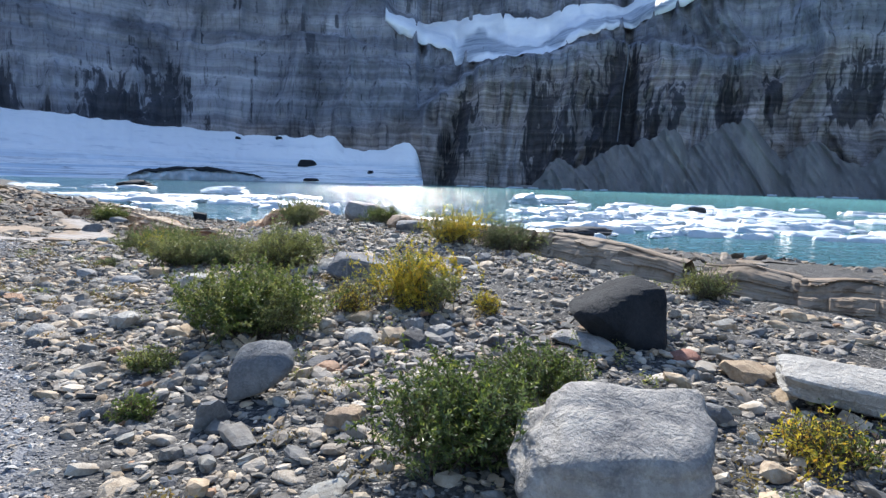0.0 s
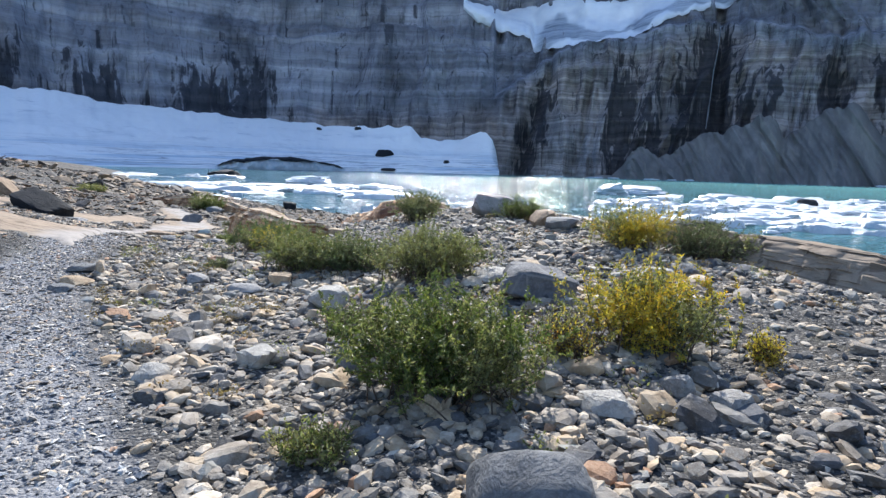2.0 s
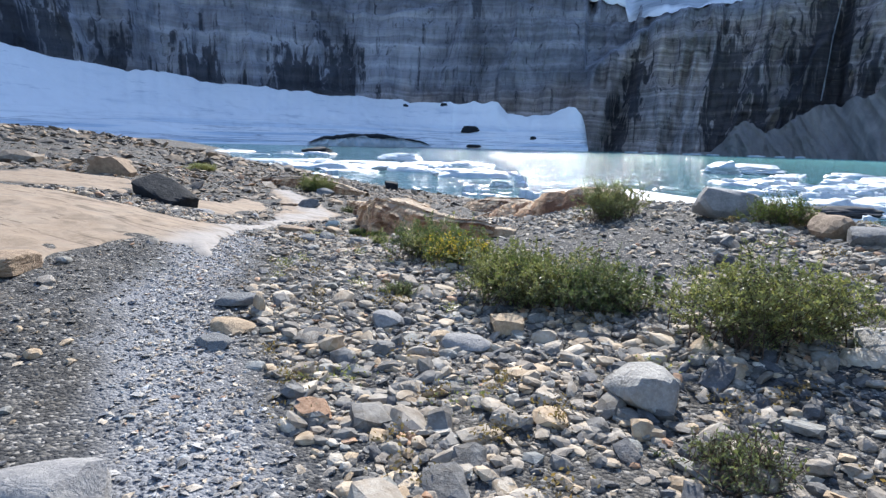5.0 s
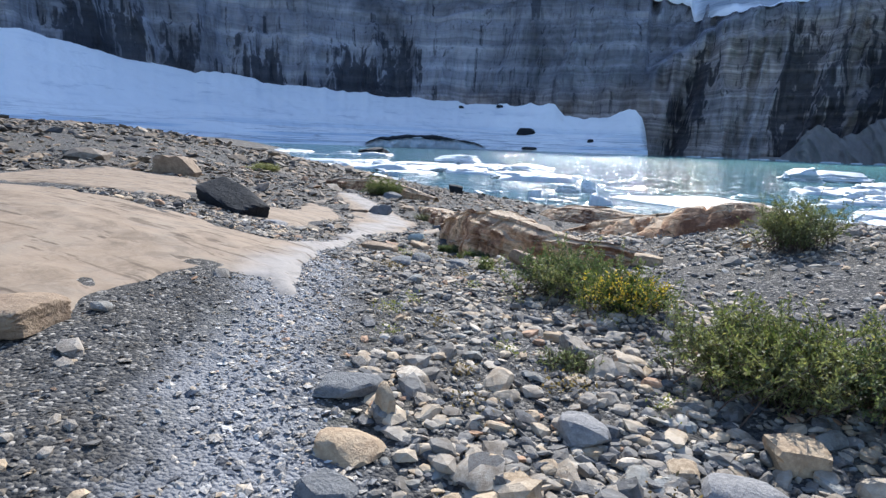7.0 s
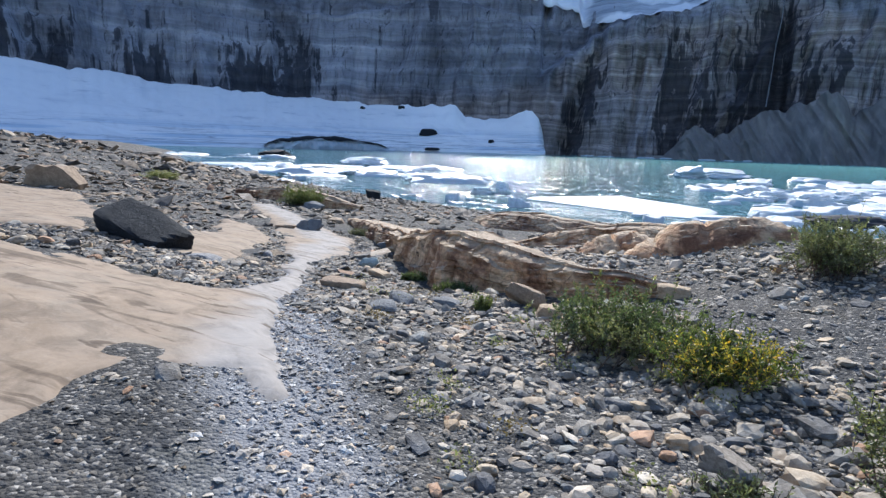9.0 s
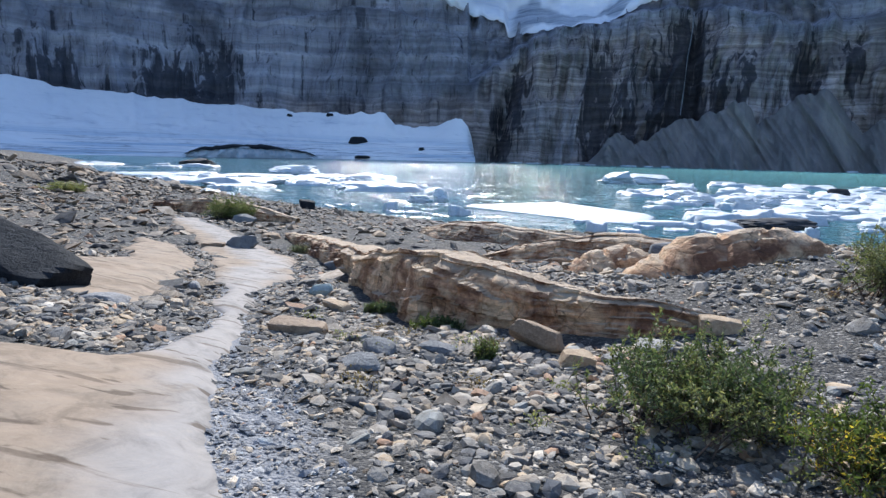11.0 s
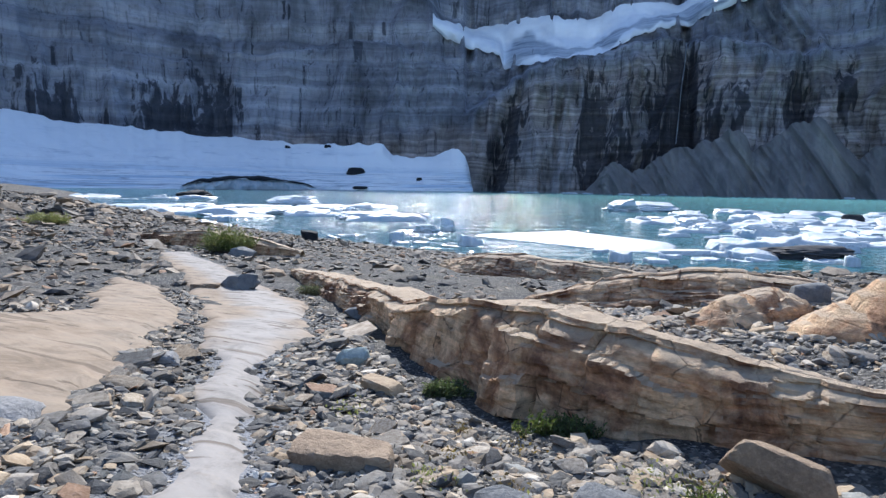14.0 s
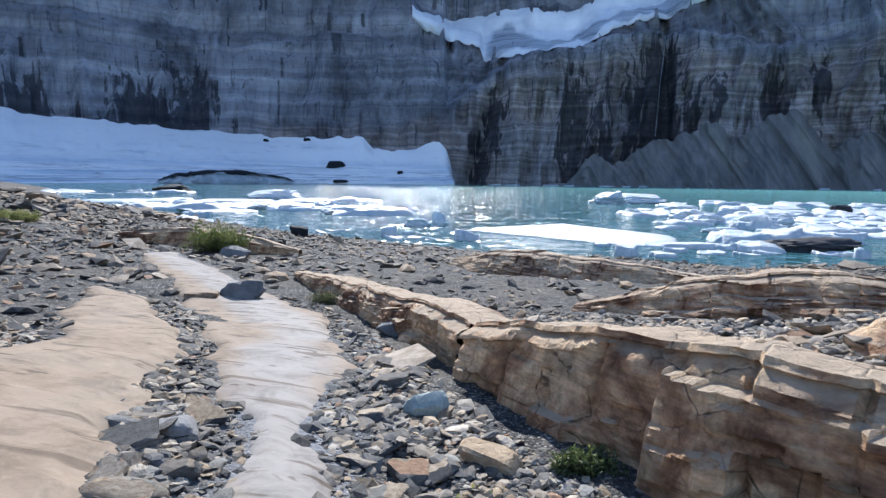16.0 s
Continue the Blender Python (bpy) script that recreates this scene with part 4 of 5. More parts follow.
def outcrop(x, y, wide, deep, tall, turn, label, seed, dip=0.35, mat=None):
    """A rounded hump of layered bedrock, steeper in front, cut by a few joints."""
    X, Y = np.meshgrid(np.arange(-0.62 * wide, 0.62 * wide, 0.045), np.arange(-0.62 * deep, 0.62 * deep, 0.045), indexing="ij")
    u, v = X / wide * 2, Y / deep * 2
    c, s = math.cos(radians(turn)), math.sin(radians(turn))
    gx_, gy_ = x + X * c - Y * s, y + X * s + Y * c
    r = (np.abs(u) ** 2.6 + np.abs(v) ** 2.6) ** (1 / 2.6) + (fbm(X * 0.9 + seed, Y * 0.9, 0, 4, seed % 60) - 0.5) * 0.3
    body = np.clip((1.0 - r) / np.where(v < 0, 0.55, 0.9), 0, 1) ** 0.7
    z = tall * body * (1 - dip * np.clip(v, -0.6, 1))
    bed = (z + 0.12 * X * 0.3 + 0.1 * fbm(X, Y, 0, 3, seed % 40)) / 0.075
    z = z * 0.3 + 0.7 * (np.floor(bed) + smooth((bed % 1.0 - 0.55) / 0.45)) * 0.075 - 0.03
    for k in range(3):
        line = X * (0.8 + 0.2 * k) + Y * (0.5 - 0.45 * k) - wide * (-0.28 + 0.27 * k) + (fbm(Y * 2 + k, X * 2, 0, 2, seed % 30) - 0.5) * 0.35
        z = z - 0.07 * smooth((0.05 - np.abs(line)) / 0.05) * body
    z = land(gx_, gy_) + z + (fbm(X * 3, Y * 3, 0, 3, seed % 70) - 0.5) * 0.12 * body - 0.20 * smooth((r - 0.97) / 0.1)
    ob = new("rock_ledge", np_mesh("rock_ledge", np.stack([gx_, gy_, z], -1).reshape(-1, 3), sheet_faces(*X.shape)[:, ::-1], mat or BED_FACE, True, None, 28))
    return tagged(ob, label, "rock ledge", kind="structure")


outcrop(-5.0, 15.5, 1.3, 1.0, 0.24, 16, "rounded tan bedrock hump on the gravel terrace", 238)
outcrop(-3.85, 14.5, 2.3, 1.3, 0.31, -14, "broad rounded tan bedrock hump on the gravel terrace", 239)

# ---- boulders, each by its place, size and stone ----
B = rock
B(1.37, 5.02, (0.9, 0.8, 0.51), DARK_ROCK, "large dark angular slate boulder on gravel", 20, (8, -10), 5, 4, 7, 0.03, 0.55, sink=0.1)
B(0.71, 2.6, (0.98, 0.7, 0.38), PALE_ROCK, "big pale grey boulder with a wrinkled weathered face", 6, (16, 6), 17, 5, 7, 0.17, 0.66, blocky=True, sink=0.26, hard=11)
B(-1.24, 3.72, (0.52, 0.4, 0.22), SLATE_ROCK, "smooth grey blunt boulder among pebbles", -12, (44, -26), 26, 4, 9, 0.08, 0.6, sink=0.26, hard=13)
B(2.6, 3.7, (1.15, 0.6, 0.2), WHITE_ROCK, "pale flat rock lying on dark gravel", -14, (4, 6), 29, 4, 7, 0.12, blocky=True, hard=8)
B(-10.85, 12.4, (1.12, 0.6, 0.42), DARK_ROCK, "dark slate boulder lying on tan bedrock", -8, (12, 20), 31, 4, 9, 0.045, 0.55, blocky=True, sink=0.04, z=0.1)
B(-1.12, 6.95, (0.7, 0.5, 0.27), VEINED_ROCK, "grey boulder with pale cracks", 15, (8, 9), 37, 4, 8, 0.11, blocky=True, hard=16, sink=0.3)
B(-2.97, 6.8, (0.36, 0.34, 0.23), WHITE_ROCK, "pale rounded stone beside a shrub", 30, (0, 0), 41, 3, 8, 0.06)
B(-1.5, 7.6, (0.48, 0.36, 0.12), WHITE_ROCK, "flat pale slab of stone", 10, (6, -8), 43, 3, 9, 0.06)
B(-2.3, 5.45, (0.32, 0.28, 0.17), SLATE_ROCK, "blue-grey stone beside a shrub", 25, (0, 12), 47, 3, 8, 0.05)
B(-2.99, 5.4, (0.26, 0.22, 0.14), WHITE_ROCK, "pale blocky stone among cobbles", -20, (0, 0), 53, 3, 7, 0.04, blocky=True)
B(-0.92, 10.6, (0.46, 0.42, 0.29), BROWN_ROCK, "brown angular boulder on the ridge", 0, (0, 0), 59, 3, 8, 0.07)
B(-0.72, 10.2, (0.5, 0.44, 0.22), SLATE_ROCK, "purple-grey boulder on the ridge", 40, (0, 0), 61, 3, 8, 0.07)
B(-1.75, 11.9, (0.75, 0.55, 0.4), GREY_ROCK, "grey peaked boulder on the ridge top", 0, (0, 8), 67, 3, 8, 0.06)
B(-1.25, 11.7, (0.45, 0.4, 0.24), GREY_ROCK, "dark grey boulder on the ridge top", 60, (0, 0), 71, 3, 8, 0.06)
B(-0.95, 11.3, (0.5, 0.4, 0.21), BROWN_ROCK, "brown stone on the ridge top", 20, (0, 0), 73, 3, 8, 0.06)
B(0.9, 9.5, (1.05, 0.6, 0.36), TAN_ROCK, "tan bedrock block on the ridge", -30, (0, 0), 79, 4, 7, 0.06, blocky=True)
B(2.1, 4.25, (0.32, 0.26, 0.14), TAN_ROCK, "orange-tan angular stone on gravel", 0, (0, 0), 83, 3, 8, 0.05)
B(2.32, 4.32, (0.2, 0.17, 0.10), TAN_ROCK, "small orange-tan stone on gravel", 40, (0, 0), 84, 3, 8, 0.05)
B(1.82, 4.62, (0.27, 0.22, 0.09), RED_ROCK, "flat dull red stone on gravel", 0, (0, 0), 89, 3, 8, 0.05)
B(1.35, 3.75, (0.28, 0.24, 0.15), DARK_ROCK, "dark slate stone beside a big boulder", 10, (0, 0), 91, 3, 7, 0.04)
B(1.55, 3.55, (0.2, 0.18, 0.14), SLATE_ROCK, "blue-grey slate stone beside a big boulder", 30, (0, 0), 92, 3, 7, 0.04)
B(1.05, 4.75, (0.55, 0.4, 0.11), PALE_ROCK, "flat grey rock below the dark boulder", -25, (0, 6), 93, 3, 8, 0.06)
B(-0.77, 4.95, (0.31, 0.24, 0.10), WHITE_ROCK, "flat pale stone on gravel", 0, (0, 0), 97, 3, 8, 0.05)
B(-0.35, 5.2, (0.2, 0.18, 0.14), PALE_ROCK, "pale upright stone below a yellow shrub", 0, (0, 0), 98, 3, 7, 0.05)
B(-0.1, 5.0, (0.24, 0.2, 0.13), PALE_ROCK, "grey stone below a yellow shrub", 30, (0, 0), 99, 3, 7, 0.05)
B(0.08, 7.85, (0.38, 0.3, 0.14), WHITE_ROCK, "pale blocky stone between two shrubs", 0, (0, 0), 103, 3, 8, 0.04, blocky=True)
B(0.42, 7.95, (0.28, 0.25, 0.14), SLATE_ROCK, "blue-grey stone between two shrubs", 20, (0, 0), 104, 3, 8, 0.04)
B(-1.35, 3.3, (0.2, 0.1, 0.2), SLATE_ROCK, "thin blue-grey stone standing on edge", 30, (14, 0), 105, 3, 8, 0.04)
B(-0.62, 3.3, (0.2, 0.17, 0.11), BROWN_ROCK, "rounded brown stone among pebbles", 0, (0, 0), 106, 3, 8, 0.05)
B(-5.69, 7.38, (0.2, 0.07, 0.19), TAN_ROCK, "tan stone wedge standing among cobbles", -40, (0, 10), 107, 3, 8, 0.03)
B(-5.69, 7.05, (0.3, 0.24, 0.09), TAN_ROCK, "tan angular stone on the path edge", 0, (0, 0), 109, 3, 8, 0.05)
B(-5.93, 7.5, (0.36, 0.24, 0.08), SLATE_ROCK, "flat dark slate on the path edge", 15, (0, 0), 110, 3, 8, 0.04)
B(-5.6, 6.75, (0.24, 0.18, 0.07), SLATE_ROCK, "flat slate on the path edge", -20, (0, 0), 112, 3, 8, 0.04)
B(-4.8, 7.75, (0.28, 0.24, 0.13), GREY_ROCK, "rounded grey stone among cobbles", 0, (0, 0), 113, 3, 8, 0.05)
B(-3.88, 7.85, (0.25, 0.2, 0.14), TAN_ROCK, "tan blocky stone at a shrub's foot", 20, (0, 0), 114, 3, 7, 0.04, blocky=True)
B(-4.1, 7.5, (0.36, 0.28, 0.11), GREY_ROCK, "flat grey stone at a shrub's foot", 0, (0, 0), 115, 3, 8, 0.05)
B(-8.17, 12.28, (0.52, 0.3, 0.14), BROWN_ROCK, "flat brown sandstone block beside the path", -4, (0, 3), 118, 4, 8, 0.05, blocky=True)
B(-7.39, 11.85, (0.3, 0.24, 0.09), SLATE_ROCK, "flat blue slate among stones", -20, (4, 10), 119, 3, 8, 0.03)
B(-6.92, 12.05, (0.33, 0.2, 0.07), SLATE_ROCK, "flat blue slate among stones", -15, (0, 8), 120, 3, 8, 0.03)
B(-7.43, 11.32, (0.3, 0.24, 0.11), SLATE_ROCK, "dark pointed slate stone", 10, (0, 0), 121, 3, 7, 0.03)
B(-6.12, 12.25, (0.5, 0.2, 0.21), BROWN_ROCK, "broken bedrock flake leaning below the ledge", -28, (-10, 12), 122, 4, 8, 0.05)
B(-5.86, 11.75, (0.28, 0.22, 0.15), TAN_ROCK, "pale tan boulder below the ledge", 0, (0, 0), 123, 3, 7, 0.05, blocky=True)
B(-5.58, 11.8, (0.22, 0.18, 0.10), PALE_ROCK, "grey stone with pale faces below the ledge", 30, (0, 0), 124, 3, 8, 0.05)
B(-5.2, 12.0, (0.33, 0.22, 0.09), WHITE_ROCK, "pale oval flat-topped stone", -5, (0, 0), 125, 3, 6, 0.03, 0.72)
B(-4.94, 12.35, (0.2, 0.16, 0.14), TAN_ROCK, "tan bedrock fragment at the ledge end", 0, (0, 0), 126, 3, 7, 0.04, blocky=True)
B(-4.65, 12.25, (0.36, 0.2, 0.15), TAN_ROCK, "tan bedrock fragment at the ledge end", -20, (0, 0), 127, 3, 7, 0.04, blocky=True)
B(-11.85, 19.45, (0.62, 0.5, 0.36), SLATE_ROCK, "dark grey angular rock resting on tan bedrock", -20, (0, -10), 128, 3, 8, 0.04, sink=0.05, z=-0.62)
B(-12.35, 19.25, (0.5, 0.36, 0.24), BROWN_ROCK, "tan rock leaning on a grey one on bedrock", 10, (0, 0), 129, 3, 7, 0.04, blocky=True, sink=0.05, z=-0.62)
B(-9.77, 12.05, (0.38, 0.26, 0.10), GREY_ROCK, "flat grey stone among loose stones", 0, (0, 0), 130, 3, 8, 0.05)
B(-8.68, 14.72, (0.34, 0.16, 0.18), GREEN_SLATE, "pale green-grey slate leaning on stones", 25, (30, 10), 132, 3, 8, 0.03)
B(-8.3, 14.0, (0.36, 0.2, 0.11), TAN_ROCK, "tan block of stone below the ledge", -20, (0, 6), 133, 3, 7, 0.03, blocky=True)
B(-9.95, 13.75, (0.26, 0.2, 0.10), GREY_ROCK, "flat grey stone between slabs", 20, (0, 0), 134, 3, 8, 0.04)
B(-5.65, 19.1, (0.36, 0.28, 0.34), GREY_ROCK, "grey pointed stone on the gravel terrace", 0, (0, 0), 135, 3, 8, 0.04)
B(-17.0, 40.2, (0.9, 0.7, 0.75), DARK_ROCK, "dark square rock at the water's edge", 20, (0, 0), 136, 3, 7, 0.05, blocky=True, sink=0.2)
B(-21.5, 22.0, (1.6, 1.2, 0.9), BROWN_ROCK, "brown blocky rock on the slope", 10, (0, 0), 137, 3, 8, 0.06, blocky=True)
B(-4.05, 16.0, (0.4, 0.3, 0.3), SLATE_ROCK, "dark slate stone on the gravel terrace", 0, (0, 0), 141, 3, 7, 0.04)
B(-3.5, 5.0, (0.22, 0.2, 0.12), WHITE_ROCK, "pale rounded stone on the path edge", 0, (0, 0), 142, 3, 7, 0.04)
B(-5.18, 5.15, (0.5, 0.4, 0.17), GREY_ROCK, "flat grey rock beside the path", 0, (0, 0), 143, 3, 8, 0.04)
B(-7.9, 7.05, (0.6, 0.5, 0.16), BROWN_ROCK, "tan bedrock block at the slab's edge", 20, (0, 0), 144, 4, 8, 0.05, blocky=True)
B(-9.3, 17.6, (0.4, 0.3, 0.2), SLATE_ROCK, "dark slate stone beside the ledge", 0, (0, 0), 145, 3, 8, 0.05)
B(-14.4, 25.6, (0.8, 0.5, 0.35), SLATE_ROCK, "dark flat rock beside a shrub near the lake", 0, (0, 0), 146, 3, 8, 0.05)


# far rocks standing in the snow
def apron_place(b, q):
    r, v = apron_point(np.array([float(b)]), np.array([float(q)]))
    a = radians(b)
    return float(r[0]) * math.sin(a), float(r[0]) * math.cos(a), float(v[0])


for b, q, size, sd, text in ((-13.4, 0.42, (16, 8, 6), 301, "dark rock outcrop standing in the snowfield"), (-13.0, 0.02, (14, 7, 2.4), 303, "dark rock outcrop at the snowfield's foot"), 
                              (-7.5, 0.35, (5, 3, 3), 309, "small dark rock in the snow"), (-19.6, 0.9, (5, 3, 3), 310, "small dark rock in the snow"), (-16.0, 0.93, (6, 3, 3), 311, "small dark rock in the snow")):
    x, y, z = apron_place(b, q)
    B(x, y, size, DARK_ROCK, text, -b, (0, 0), sd, 4, 9, 0.12, sink=0.35, z=z, name="rock_outcrop", category="rock")


def rubble_band():
    """A ragged arch of dark rubble on the brow of the ice front, with the pale ice face under it."""
    B_, W_ = np.meshgrid(np.linspace(-28.6, -17.4, 200), np.linspace(0, 1, 9), indexing="ij")
    k = (B_ + 23.0) / 5.6
    rise_v = 5.4 * np.clip(1 - k * k, 0, 1) ** 0.7 - 1.2 + (fbm(B_ * 1.7, 0 * B_, 0, 3, 313) - 0.5) * 1.4
    thick = (0.5 + 2.4 * vnoise(B_ * 1.1, 0 * B_, 0, 314) * np.clip(1 - k * k, 0.05, 1))
    v = rise_v - thick * (0.5 - W_) * 1.2 + 0.6
    r = np.interp(B_, FRONT_B, FRONT_R) - 3.0 + W_ * 5.0 - 1.2 * np.sin(np.pi * W_) + (fbm(B_ * 3, W_ * 4, 0, 3, 315) - 0.5) * 2
    polar_sheet("rubble_band", B_, r, v, DARK_ROCK, "long dark rubble band on the ice front", "rubble")
    B2, W2 = np.meshgrid(np.linspace(-28.8, -17.2, 160), np.linspace(0, 1, 12), indexing="ij")
    k2 = (B2 + 23.0) / 5.8
    top = 5.0 * np.clip(1 - k2 * k2, 0, 1) ** 0.7 - 0.9
    v2 = WATER_Z - 0.6 + (top - WATER_Z + 0.6) * W2
    r2 = np.interp(B2, FRONT_B, FRONT_R) - 3.4 + 2.4 * W2 ** 2 + (fbm(B2 * 1.6, W2 * 1.2, 0, 4, 317) - 0.5) * 5
    polar_sheet("ice_front", B2, r2, v2, ICE, "pale blue broken ice front at the lake", "ice front")


rubble_band()


# ---- ice on the lake ----
def floe(x, y, rx, ry, thick, seed, turn=0.0, label="flat white ice floe on the lake", lump=0.12, mat=None, sides=34, corners=None):
    """A plate of lake ice with an irregular outline, a worn rim and small lumps."""
    rng = np.random.RandomState(seed)
    a = np.linspace(0, 2 * np.pi, sides, endpoint=False)
    out = 0.4 + 0.85 * fbm(np.cos(a) * 1.7 + seed, np.sin(a) * 1.7, 0, 4, seed % 50) + 0.18 * np.sign(np.sin(a * 2 + seed))* 0.2
    if corners:
        ca = np.array([math.atan2(q, p) for p, q in corners])
        o = np.argsort(ca)
        c2 = np.array(corners)[o]
        out = np.array([min(1 / max(1e-6, (math.cos(t) * (q2 - q1) - math.sin(t) * (p2 - p1)) / (p1 * q2 - q1 * p2)) for (p1, q1), (p2, q2) in zip(c2, np.roll(c2, -1, 0)) if (math.cos(t) * (q2 - q1) - math.sin(t) * (p2 - p1)) > 0) for t in a])
    rings = [(0.98, -0.6), (1.03, -0.1), (1.0, 0.35), (0.95, 0.9), (0.8, 1.0), (0.55, 1.0), (0.28, 1.0), (0.02, 1.0)]
    V = []
    for k, z in rings:
        px, py = np.cos(a) * out * rx * k, np.sin(a) * out * ry * k
        zz = thick * z + (lump * (fbm(px * 0.5 + seed, py * 0.5, 0, 4, seed % 40) - 0.35) * 2 if z > 0.5 else 0) * np.ones_like(a)
        V.append(np.stack([px, py, zz], -1))
    V = np.concatenate(V)
    n = sides
    F = []
    for k in range(len(rings) - 1):
        i = np.arange(n)
        F.append(np.stack([k * n + i, k * n + (i + 1) % n, (k + 1) * n + (i + 1) % n, (k + 1) * n + i], -1))
    c, s = math.cos(radians(turn)), math.sin(radians(turn))
    V[:, :2] = V[:, :2] @ np.array([[c, s], [-s, c]])
    ob = new("ice_floe", np_mesh("ice_floe", V, np.concatenate(F), mat or ICE, True))
    ob.location = (x, y, WATER_Z)
    return tagged(ob, label, "ice floe", "ice floes on the lake")


def berg(x, y, size, seed, label="small white iceberg with blue shadows", mat=None, turn=0):
    return B(x, y, size, mat or ICE, label, turn, (0, 0), seed, 4, 12, 0.42, 0.5, sink=0.25, z=WATER_Z, name="iceberg", category="iceberg", group="icebergs on the lake")


floe(-1.2, 50.5, 1, 1, 0.2, 7, 0, "large flat white ice floe with a straight edge", 0.03, sides=80, corners=[(-7.4, 0.9), (0.2, 6.6), (5.6, -3.0), (3.6, -8.0), (1.0, -7.0)])
floe(3.2, 43.0, 2.2, 0.8, 0.2, 8, -20)
DIRTY = make_plain_stone("dirt_covered_ice", (0.012, 0.013, 0.016), (0.05, 0.052, 0.058), 1.2)
berg(9.2, 42.2, (5.2, 2.4, 1.0), 402, "iceberg covered with black grit", DIRTY, -10)
berg(17.5, 108, (13, 6, 2.2), 423)
berg(14.0, 104, (6, 4, 2.8), 424)
berg(-40, 106, (9, 5, 2.2), 405)
berg(-10.6, 55.5, (1.3, 1.0, 1.5), 416, "small pointed blue-white iceberg")
berg(-12.3, 54.5, (2.2, 1.3, 0.8), 407)
berg(-80, 150, (9, 5, 2.4), 408, "iceberg carrying dark rubble", DIRTY)
berg(33, 78, (2.4, 1.8, 1.6), 409, "iceberg covered with black grit", DIRTY)
rngf = np.random.RandomState(77)
for x0, x1, y0, y1, count, big in ((8, 34, 58, 78, 26, 4.2), (6, 20, 44, 57, 22, 2.2), (24, 48, 66, 92, 16, 4.5), (-2, 12, 38.5, 43.5, 16, 0.9), (18, 40, 44, 58, 18, 2.8), (-48, -16, 64, 84, 14, 4.2), (-60, -24, 84, 104, 12, 5.0), (-105, -70, 122, 150, 8, 4.5), (-40, -28, 50, 62, 8, 1.8), (12, 40, 96, 125, 10, 4.5), (-20, -8, 44, 52, 7, 0.7), (40, 78, 70, 110, 14, 4.5)):
    for _ in range(count):
        s = big * rngf.uniform(0.35, 1.15)
        x, y = rngf.uniform(x0, x1), rngf.uniform(y0, y1)
        if math.hypot((x + 1.6) / 8.5, (y - 50.5) / 7.5) < 1:
            continue
        floe(x, y, s * rngf.uniform(0.9, 1.5), s * rngf.uniform(0.6, 1.0), rngf.uniform(0.05, 0.2), int(rngf.randint(1, 9999)), rngf.uniform(-40, 40), lump=rngf.uniform(0.08, 0.75))
for x0, x1, y0, y1, count, big in ((9, 34, 58, 78, 22, 2.4), (5, 20, 42, 57, 22, 1.3), (-48, -20, 64, 90, 8, 2.4), (20, 44, 46, 60, 10, 1.8)):
    for _ in range(count):
        w = big * rngf.uniform(0.4, 1.2)
        x, y = rngf.uniform(x0, x1), rngf.uniform(y0, y1)
        if math.hypot((x + 1.6) / 8.5, (y - 50.5) / 7.5) < 1:
            continue
        berg(x, y, (w * 1.5, w, w * rngf.uniform(0.25, 0.55)), int(rngf.randint(1, 9999)), "lump of broken white and blue lake ice", None, rngf.uniform(-40, 40))
for b in np.arange(-2, 38, 1.7):
    r = float(np.interp(b, WALL_B, WALL_R)) - 34 + rngf.uniform(-4, 4) + (16 if b < 9 else 0)
    if rngf.uniform() < 0.62:
        floe(r * math.sin(radians(b)), r * math.cos(radians(b)), rngf.uniform(3, 8), 2.0, 0.6, int(rngf.randint(1, 9999)), -b, "thin drift ice along the far shore", 0.4)


# ---- shrubs ----
def tubes(lines, radii, sides=4):
    """Tapered twigs along lines of points (n, k, 3)."""
    n, k, _ = lines.shape
    d = np.gradient(lines, axis=1)
    d /= np.linalg.norm(d, axis=2, keepdims=True) + 1e-9
    u = np.cross(d, np.array([0.31, 0.95, 0.1]))
    u /= np.linalg.norm(u, axis=2, keepdims=True) + 1e-9
    w = np.cross(d, u)
    a = np.arange(sides) * 2 * np.pi / sides
    V = lines[:, :, None] + radii[:, :, None, None] * (u[:, :, None] * np.cos(a)[None, None, :, None] + w[:, :, None] * np.sin(a)[None, None, :, None])
    i = np.arange(n * k * sides).reshape(n, k, sides)
    F = np.stack([i[:, :-1], np.roll(i[:, :-1], -1, 2), np.roll(i[:, 1:], -1, 2), i[:, 1:]], -1).reshape(-1, 4)
    return V.reshape(-1, 3), F


